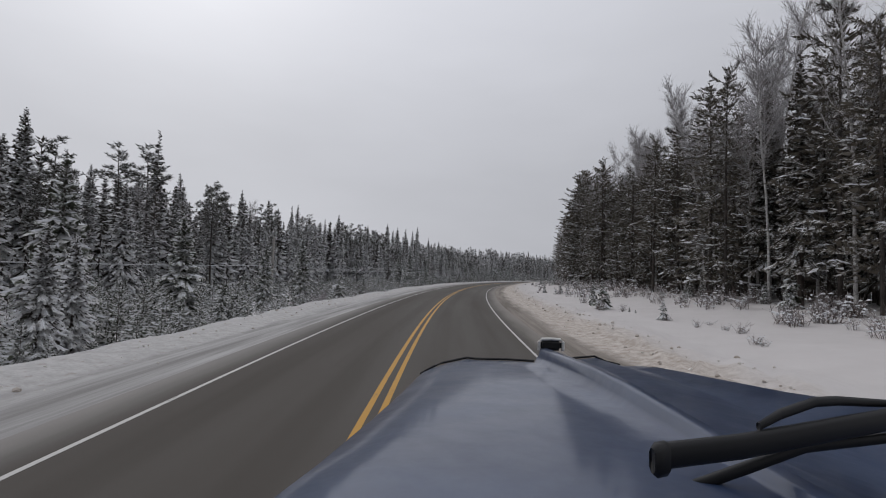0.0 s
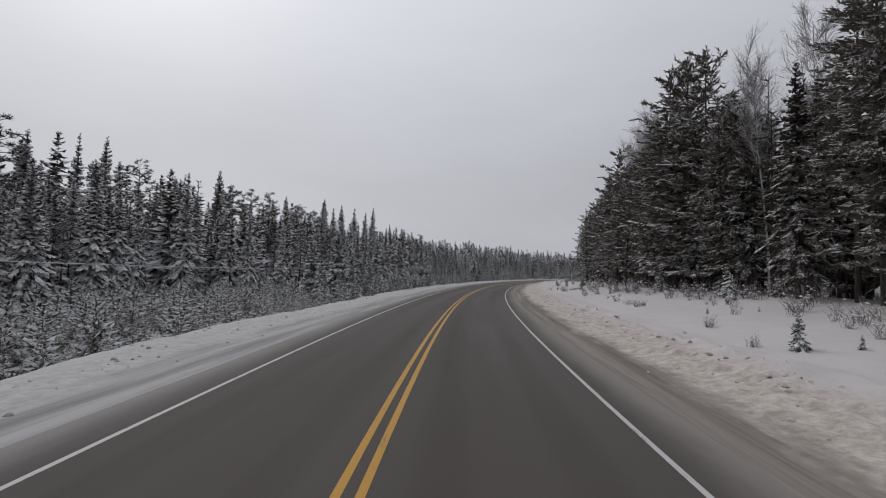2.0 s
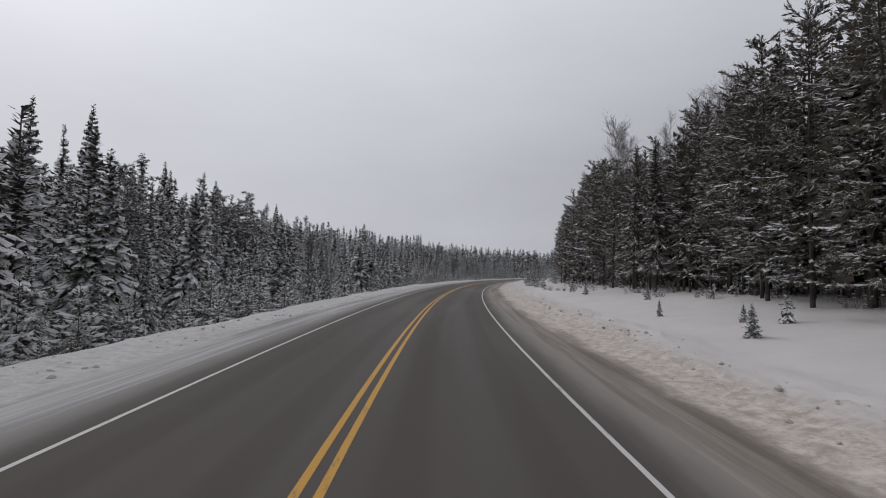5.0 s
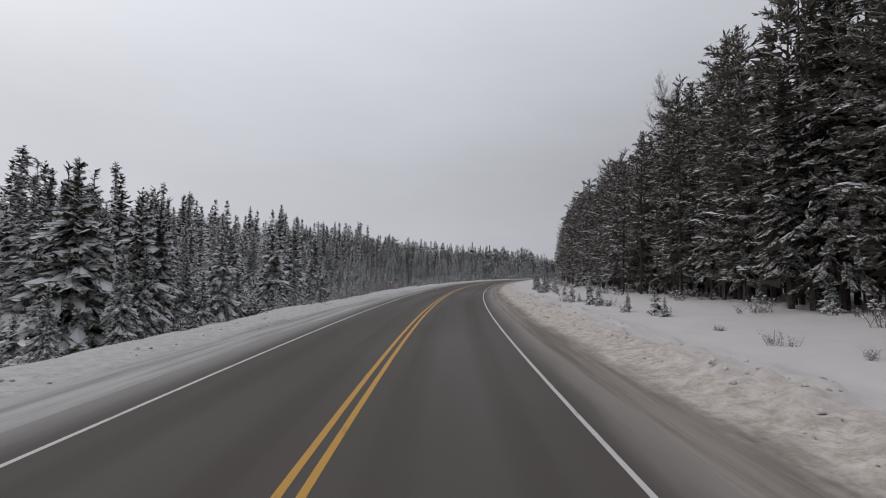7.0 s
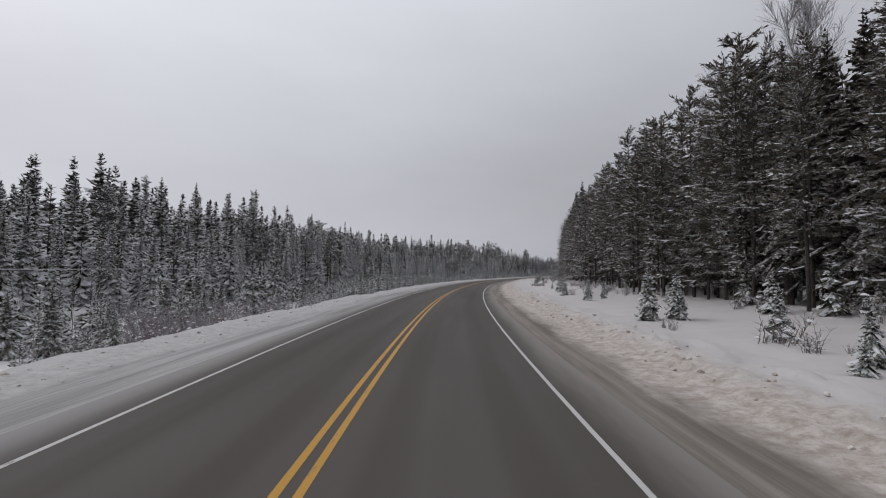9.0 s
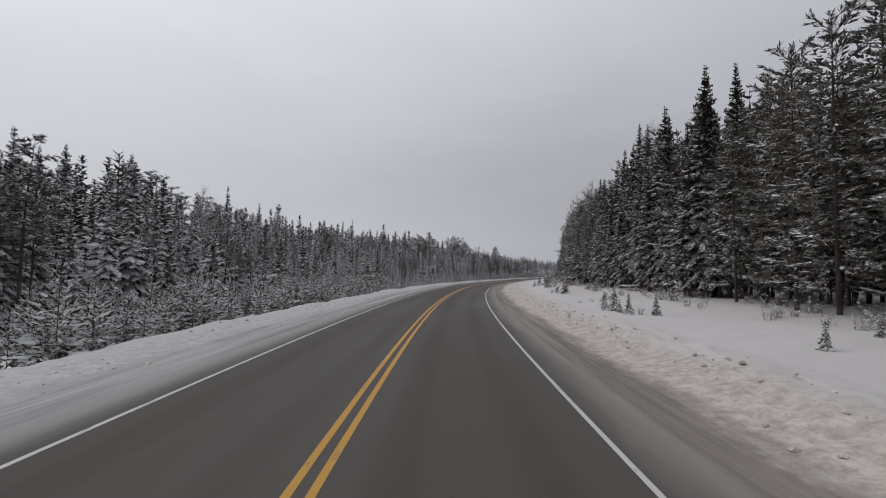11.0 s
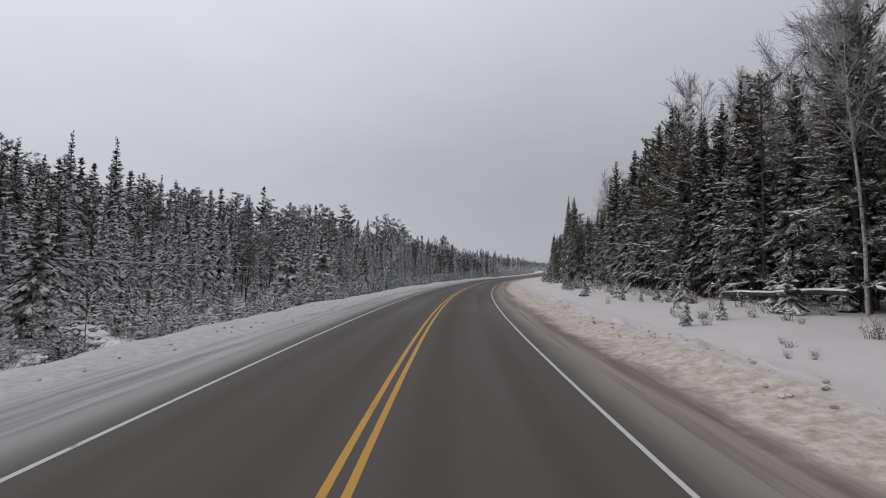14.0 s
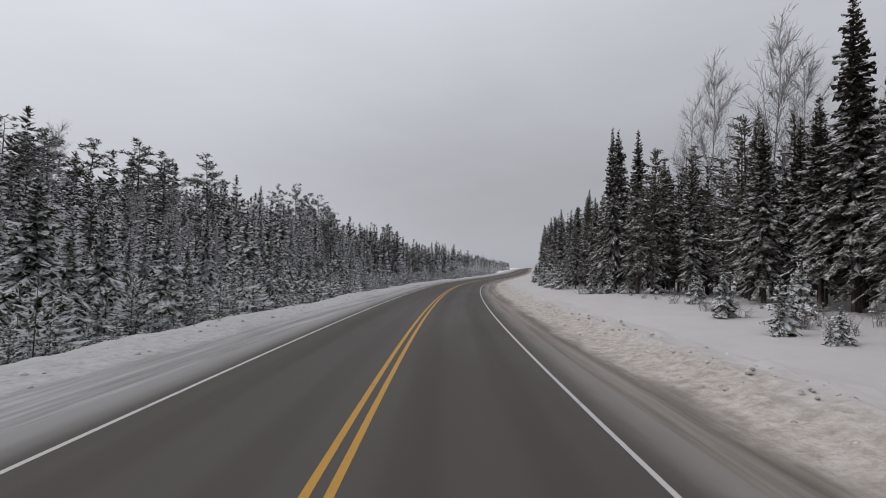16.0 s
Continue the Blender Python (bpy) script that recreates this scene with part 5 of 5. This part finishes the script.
fallen_log((370.4, 18.4, 0.45), (360.4, 18.7, 1.05), 0.15, "long fallen grey log capped with snow along the forest edge")
fallen_log((317.6, 18.2, 0.3), (313.4, 18.8, 0.35), 0.13, "fallen grey log capped with snow at the forest edge")
fallen_log((328.6, 18.5, 0.15), (325.4, 19.3, 1.2), 0.09, "slanting fallen log dusted with snow among the trunks")
fallen_log((386.5, 17.0, 0.15), (388.8, 18.2, 0.9), 0.09, "slanting fallen log dusted with snow among the trunks")
DRY = bark("dry_grass_straw", (0.30, 0.22, 0.11), (0.42, 0.33, 0.18), 12.0)
grng = random.Random(8)
for s, lat in ((352, 18.2), (353.4, 18.6), (350.8, 18.0), (354.4, 17.9)):
    mb = MB()
    for _ in range(150):
        p = Vector((grng.gauss(0, 0.5), grng.gauss(0, 0.5), -0.1))
        d = Vector((grng.gauss(0, 0.3), grng.gauss(0, 0.3), 1)) * grng.uniform(0.4, 0.9)
        w = Vector((grng.gauss(0, 1), grng.gauss(0, 1), 0)).normalized() * 0.02
        mb.tri(p - w, p + w, p + d)
    ob = new("dry_grass", mb.mesh("dry_grass", DRY))
    ob.location = on_road(s, lat, snow_height(s, lat))
    tagged(ob, "tuft of dry straw-coloured grass standing in the snow", "grass", "dry grass at the forest edge", kind="stuff")

# ---- utility poles and their cable, along the ditch ----
def utility_pole(s, lat, h):
    x, y, z = on_road(s, lat, snow_height(s, lat))
    e = new("utility_pole")
    e.location = (x, y, z)
    tagged(e, "weathered grey wooden utility pole beside the ditch", "utility pole", "poles along the road")
    mb = MB()
    mb.tube([(0, 0, -0.6), (0, 0, h * 0.5), (0, 0, h)], [0.16, 0.14, 0.11], 12, cap=True)
    part("post", mb, POLE_WOOD, e)
    mb = MB()
    mb.tube([(0.0, -0.2, h * 0.55), (0.0, 0.2, h * 0.55)], [0.035, 0.035], 8, cap=True)
    part("cable_clamp", mb, SPRUCE_BARK, e)
    return Vector((x, y, z + h * 0.55))


heads = [utility_pole(s, lat, 7.8) for s, lat in ((-18.0, -22.0), (54.4, -22.1), (126.5, -23.0), (198.5, -23.5), (270.5, -24.5), (351.0, -22.1), (431.0, -22.0), (511.0, -22.0))]
CABLE = Mat("grey_cable", 0.6).color((0.48, 0.49, 0.50)).m
for a, b in zip(heads, heads[1:]):
    mb = MB()
    pts = []
    for k in range(21):
        t = k / 20
        p = a.lerp(b, t)
        p.z -= 0.45 * 4 * t * (1 - t)
        pts.append(p)
    mb.tube(pts, [0.028] * 21, 5)
    tagged(new("overhead_cable", mb.mesh("overhead_cable", CABLE, smooth=True)), "thin grey cable slung between the wooden poles", "cable", "cables along the road")


# ---- a small white sign far along the road ----
def road_sign(s, lat):
    e = new("road_sign")
    e.location = on_road(s, lat, snow_height(s, lat))
    tagged(e, "small white road sign on a post in the snow", "road sign")
    mb = MB()
    mb.tube([(0, 0, -0.5), (0, 0, 2.5)], [0.05, 0.05], 6, cap=True)
    part("post", mb, POLE_WOOD, e)
    turn = Matrix.Rotation(-float(heading(s)), 3, "Z")
    mb = MB()
    pts = [turn @ Vector((x, y, z)) for y in (-0.07, -0.05) for x, z in ((-0.45, 1.4), (0.45, 1.4), (0.45, 2.6), (-0.45, 2.6))]
    mb.add(pts, ((0, 1, 2, 3), (7, 6, 5, 4), (0, 4, 5, 1), (1, 5, 6, 2), (2, 6, 7, 3), (3, 7, 4, 0)))
    part("panel", mb, SIGN_WHITE, e, "plain white sign panel")


_sw = Mat("white_sign_sheet", 0.5, spec=0.3)
SIGN_WHITE = _sw.color(_sw.mix(_sw.noise(4.0, 4), (0.80, 0.80, 0.80), (0.70, 0.70, 0.70))).m
road_sign(655, -7.2)

# ---- the truck's bonnet, with which the drive begins ----
TRUCK_PAINT = Mat("blue_grey_truck_paint", 0.45, 0.0, 0.35)
TRUCK_PAINT.color(TRUCK_PAINT.mix(TRUCK_PAINT.span(TRUCK_PAINT.noise(2.5, 5, 0.7), 0.35, 0.7), (0.018, 0.032, 0.074), (0.032, 0.052, 0.104)))
TRUCK_PAINT.rough(TRUCK_PAINT.span(TRUCK_PAINT.noise(3.0, 5, 0.7), 0.3, 0.7, 0.28, 0.45))
TRUCK_PAINT.b.inputs["Coat Weight"].default_value = 0.5
TRUCK_PAINT.b.inputs["Coat Roughness"].default_value = 0.08
TRUCK_PAINT = TRUCK_PAINT.m
_rub = Mat("black_rubber", 0.5, 0.0, 0.3)
RUBBER = _rub.color(_rub.mix(_rub.noise(12.0, 4), (0.005, 0.005, 0.006), (0.012, 0.012, 0.012))).m
_chr = Mat("dull_chrome", 0.25, 1.0, 0.5)
CHROME = _chr.color(_chr.mix(_chr.noise(6.0, 4), (0.55, 0.55, 0.56), (0.40, 0.40, 0.41))).m
_rim = Mat("pale_rim_metal", 0.5, 0.6, 0.5)
RIM_METAL = _rim.color(_rim.mix(_rim.noise(6.0, 4), (0.70, 0.69, 0.66), (0.55, 0.54, 0.52))).m
EYE = (1.060, 0.0, 2.375)
TURN = -0.577
truck = new("truck")
truck.matrix_basis = pose(EYE[0], EYE[1], 0.0, 0, 0, TURN)
tagged(truck, "blue-grey truck bonnet with black wipers, wet with salt spray", "truck")
EZ = EYE[2]


def lerp_at(d, ds, vs):
    return float(np.interp(d, ds, vs))


def bonnet_cut(d):
    """Across the bonnet at d metres ahead of the eye: from the near sill over the ridge to the far sill."""
    xl = lerp_at(d, (0.2, 0.7, 1.3, 1.8, 2.28, 2.42), (-0.265, -0.247, -0.197, -0.161, -0.106, -0.02))
    xr = lerp_at(d, (0.2, 1.36, 1.87, 2.3, 2.42), (1.42, 1.30, 1.18, 1.06, 0.95))
    zl = lerp_at(d, (0.2, 0.7, 0.88, 1.06, 1.32, 1.78, 2.28, 2.42), (-0.30, -0.333, -0.360, -0.381, -0.412, -0.466, -0.492, -0.482))
    zr = lerp_at(d, (0.2, 0.9, 1.22, 1.67, 2.45), (-0.245, -0.281, -0.306, -0.336, -0.398))
    zm = lerp_at(d, (0.2, 0.9, 1.6, 2.28, 2.42), (-0.275, -0.325, -0.375, -0.435, -0.455))
    k = min(1.0, max(0.0, (d - 0.55) / 0.9))
    zr = zm + 0.012 + (zr - zm - 0.012) * k
    zc = lerp_at(d, (0.2, 1.35, 1.66, 2.1, 2.42), (-0.36, -0.392, -0.401, -0.417, -0.44))
    zf = lerp_at(d, (0.2, 1.36, 1.64, 1.87, 2.3, 2.42), (-0.27, -0.335, -0.371, -0.388, -0.42, -0.45))
    xc = lerp_at(d, (0.2, 2.1, 2.42), (0.95, 0.95, 0.86))
    xf = xc + (xr - xc) * 0.8
    return [(xl - 0.01, zl - 0.55), (xl - 0.008, zl - 0.06), (xl, zl - 0.012), (xl + 0.03, zl + 0.012), (xl + 0.16, (zl + zm) / 2 + 0.03), (0.18, zm + 0.012), (0.36, zm + 0.014),
            (0.485, zm + 0.010), (0.508, zr - 0.008), (0.514, zr + 0.020 * k), (0.522, zr + 0.026 * k), (0.550, zr + 0.026 * k), (0.556, zr + 0.018 * k), (0.562, zr - 0.024 * k), (0.61, zr - 0.036 * k), (0.80, zc + 0.03), (xc, zc + 0.004), (xc + 0.03, zc), (xf, zf),
            (xr - 0.03, zf - 0.004), (xr, zf - 0.05), (xr + 0.01, zf - 0.6)]


mb = MB()
cuts = [0.26, 0.45, 0.7, 0.9, 1.1, 1.35, 1.6, 1.85, 2.1, 2.25, 2.34, 2.40, 2.42]
rows = [[(x, d, EZ + z) for x, z in bonnet_cut(d)] for d in cuts]
n = len(rows[0])
mid = [(x * 0.985 + 0.008, 2.455, z - 0.03) for x, _, z in rows[-1]]
low = [(x * 0.98 + 0.01, 2.47, min(z - 0.1, EZ - 0.56)) for x, _, z in rows[-1]]
rows += [mid, low]
mb.add([p for row in rows for p in row],
       [(i * n + j, i * n + j + 1, (i + 1) * n + j + 1, (i + 1) * n + j) for i in range(len(rows) - 1) for j in range(n - 1)])
part("bonnet", mb, TRUCK_PAINT, truck, "blue-grey painted bonnet with a raised centre ridge", smooth=True)

mb = MB()
mb.tube([(x, d + 0.012, EZ + z + 0.006) for d, (x, z) in [(2.30, bonnet_cut(2.30)[2]), (2.36, bonnet_cut(2.36)[3])] + [(2.42, c) for c in bonnet_cut(2.42)[3:8]]], [0.006] * 7, 6, cap=True)
part("front_bead", mb, RUBBER, truck, "thin black bead along the bonnet's front edge")
mb = MB()
mb.tube([(x, 2.43, EZ + z + 0.006) for x, z in bonnet_cut(2.42)[14:20]], [0.006] * 6, 6, cap=True)
part("front_bead", mb, RUBBER, truck, "thin black bead along the bonnet's front edge")

# the emblem block at the front of the ridge: a dark body under a bright rim
bm = bmesh.new()
bmesh.ops.create_cube(bm, size=1.0, matrix=Matrix.LocRotScale((0.57, 2.44, EZ - 0.355), None, (0.115, 0.05, 0.055)))
bmesh.ops.bevel(bm, geom=bm.edges[:], offset=0.014, segments=3, affect="EDGES")
me = bpy.data.meshes.new("emblem_block")
bm.to_mesh(me)
bm.free()
me.materials.append(RUBBER)
ob = new("emblem_block", me)
ob.parent = truck
mb = MB()
mb.tube([(0.508, 2.416, EZ - 0.38), (0.508, 2.416, EZ - 0.335), (0.522, 2.416, EZ - 0.323), (0.57, 2.416, EZ - 0.321), (0.618, 2.416, EZ - 0.323), (0.632, 2.416, EZ - 0.335), (0.632, 2.416, EZ - 0.38)], [0.008] * 7, 8, cap=True)
part("emblem_rim", mb, RIM_METAL, truck, "bright metal rim")


def bar(name, pts, tall, deep, label=""):
    """A long moulded bar with a chamfered section: tall and deep are half its height and depth."""
    ring = [(-deep, -0.6 * tall), (-deep, 0.6 * tall), (-0.5 * deep, tall), (0.5 * deep, tall), (deep, 0.5 * tall), (deep, -0.6 * tall), (0.4 * deep, -tall), (-0.4 * deep, -tall)]
    n = len(ring)
    mb = MB()
    vs = []
    for k, (x, y, z) in enumerate(pts):
        g = (0.75, 1.0)[0 < k < len(pts) - 1]
        vs += [(x, y + d * g, EZ + z + h * g) for d, h in ring]
    mb.add(vs, [(k * n + i, k * n + (i + 1) % n, (k + 1) * n + (i + 1) % n, (k + 1) * n + i) for k in range(len(pts) - 1) for i in range(n)]
           + [tuple(range(n)), tuple((len(pts) - 1) * n + i for i in range(n))[::-1]])
    return part(name, mb, RUBBER, truck, label, smooth=True)


bar("wiper_arm", [(0.284, 0.62, -0.232), (0.30, 0.625, -0.231), (0.42, 0.655, -0.226), (0.715, 0.75, -0.209), (0.95, 0.84, -0.195)], 0.0165, 0.008, "black wiper arm lying across the bonnet")
bar("wiper_blade", [(0.36, 0.72, -0.318), (0.40, 0.71, -0.300), (0.458, 0.70, -0.272), (0.56, 0.72, -0.245), (0.9, 0.80, -0.235)], 0.009, 0.006, "black rubber wiper blade")
bar("wiper_blade", [(0.456, 0.672, -0.203), (0.50, 0.69, -0.190), (0.575, 0.72, -0.178), (0.627, 0.74, -0.180), (0.85, 0.83, -0.205)], 0.007, 0.006, "black rubber wiper blade")
bar("wiper_tip", [(0.278, 0.612, -0.233), (0.284, 0.614, -0.233), (0.300, 0.62, -0.232), (0.304, 0.622, -0.232)], 0.021, 0.012)
bm = bmesh.new()
bmesh.ops.create_cube(bm, size=1.0, matrix=Matrix.LocRotScale((0.56, 0.16, EZ - 0.42), None, (1.5, 0.16, 0.16)))
bmesh.ops.bevel(bm, geom=bm.edges[:], offset=0.03, segments=2, affect="EDGES")
me = bpy.data.meshes.new("cowl")
bm.to_mesh(me)
bm.free()
me.materials.append(RUBBER)
ob = new("cowl", me)
ob.parent = truck

# what carries the bonnet: grille, bumper, frame and front wheels
mb = MB()
for k in range(9):
    z = EZ - 0.66 - 0.085 * k
    mb.add([(0.08, 2.45, z), (0.92, 2.45, z), (0.92, 2.485, z - 0.02), (0.08, 2.485, z - 0.02), (0.08, 2.45, z - 0.05), (0.92, 2.45, z - 0.05), (0.92, 2.485, z - 0.06), (0.08, 2.485, z - 0.06)],
           [(0, 1, 2, 3), (3, 2, 6, 7), (7, 6, 5, 4), (0, 3, 7, 4), (1, 5, 6, 2)])
grille = part("grille", mb, CHROME, truck, "bright slatted grille")
grille["kind"] = "stuff"
for name, place, size, mat in (("bumper", (0.5, 2.5, 0.62), (1.7, 0.2, 0.36), CHROME), ("frame_rail", (0.1, 1.35, 0.92), (0.10, 2.2, 0.24), RUBBER), ("frame_rail", (0.95, 1.35, 0.92), (0.10, 2.2, 0.24), RUBBER),
                               ("engine_cover", (0.52, 1.4, 1.42), (1.0, 1.9, 0.82), RUBBER), ("front_axle", (0.52, 1.55, 0.55), (1.4, 0.14, 0.14), RUBBER)):
    bm = bmesh.new()
    bmesh.ops.create_cube(bm, size=1.0, matrix=Matrix.LocRotScale(place, None, size))
    bmesh.ops.bevel(bm, geom=bm.edges[:], offset=min(size) * 0.18, segments=2, affect="EDGES")
    me = bpy.data.meshes.new(name)
    bm.to_mesh(me)
    bm.free()
    me.materials.append(mat)
    ob = new(name, me)
    ob.parent = truck
for x in (-0.08, 1.12):
    mb = MB()
    ring = [(0.14, 0.30), (0.14, 0.47), (0.10, 0.51), (-0.10, 0.51), (-0.14, 0.47), (-0.14, 0.30)]
    vs = [(x + a, 1.55 + r * math.cos(w * math.pi / 16), 0.515 + r * math.sin(w * math.pi / 16)) for w in range(32) for a, r in ring]
    mb.add(vs, [(w * 6 + k, w * 6 + (k + 1) % 6, ((w + 1) % 32) * 6 + (k + 1) % 6, ((w + 1) % 32) * 6 + k) for w in range(32) for k in range(6)])
    tyre = part("tyre", mb, RUBBER, truck)
    mb = MB()
    mb.tube([(x - 0.10, 1.55, 0.515), (x + 0.10, 1.55, 0.515)], [0.30, 0.30], 24, cap=True)
    part("rim", mb, CHROME, tyre)
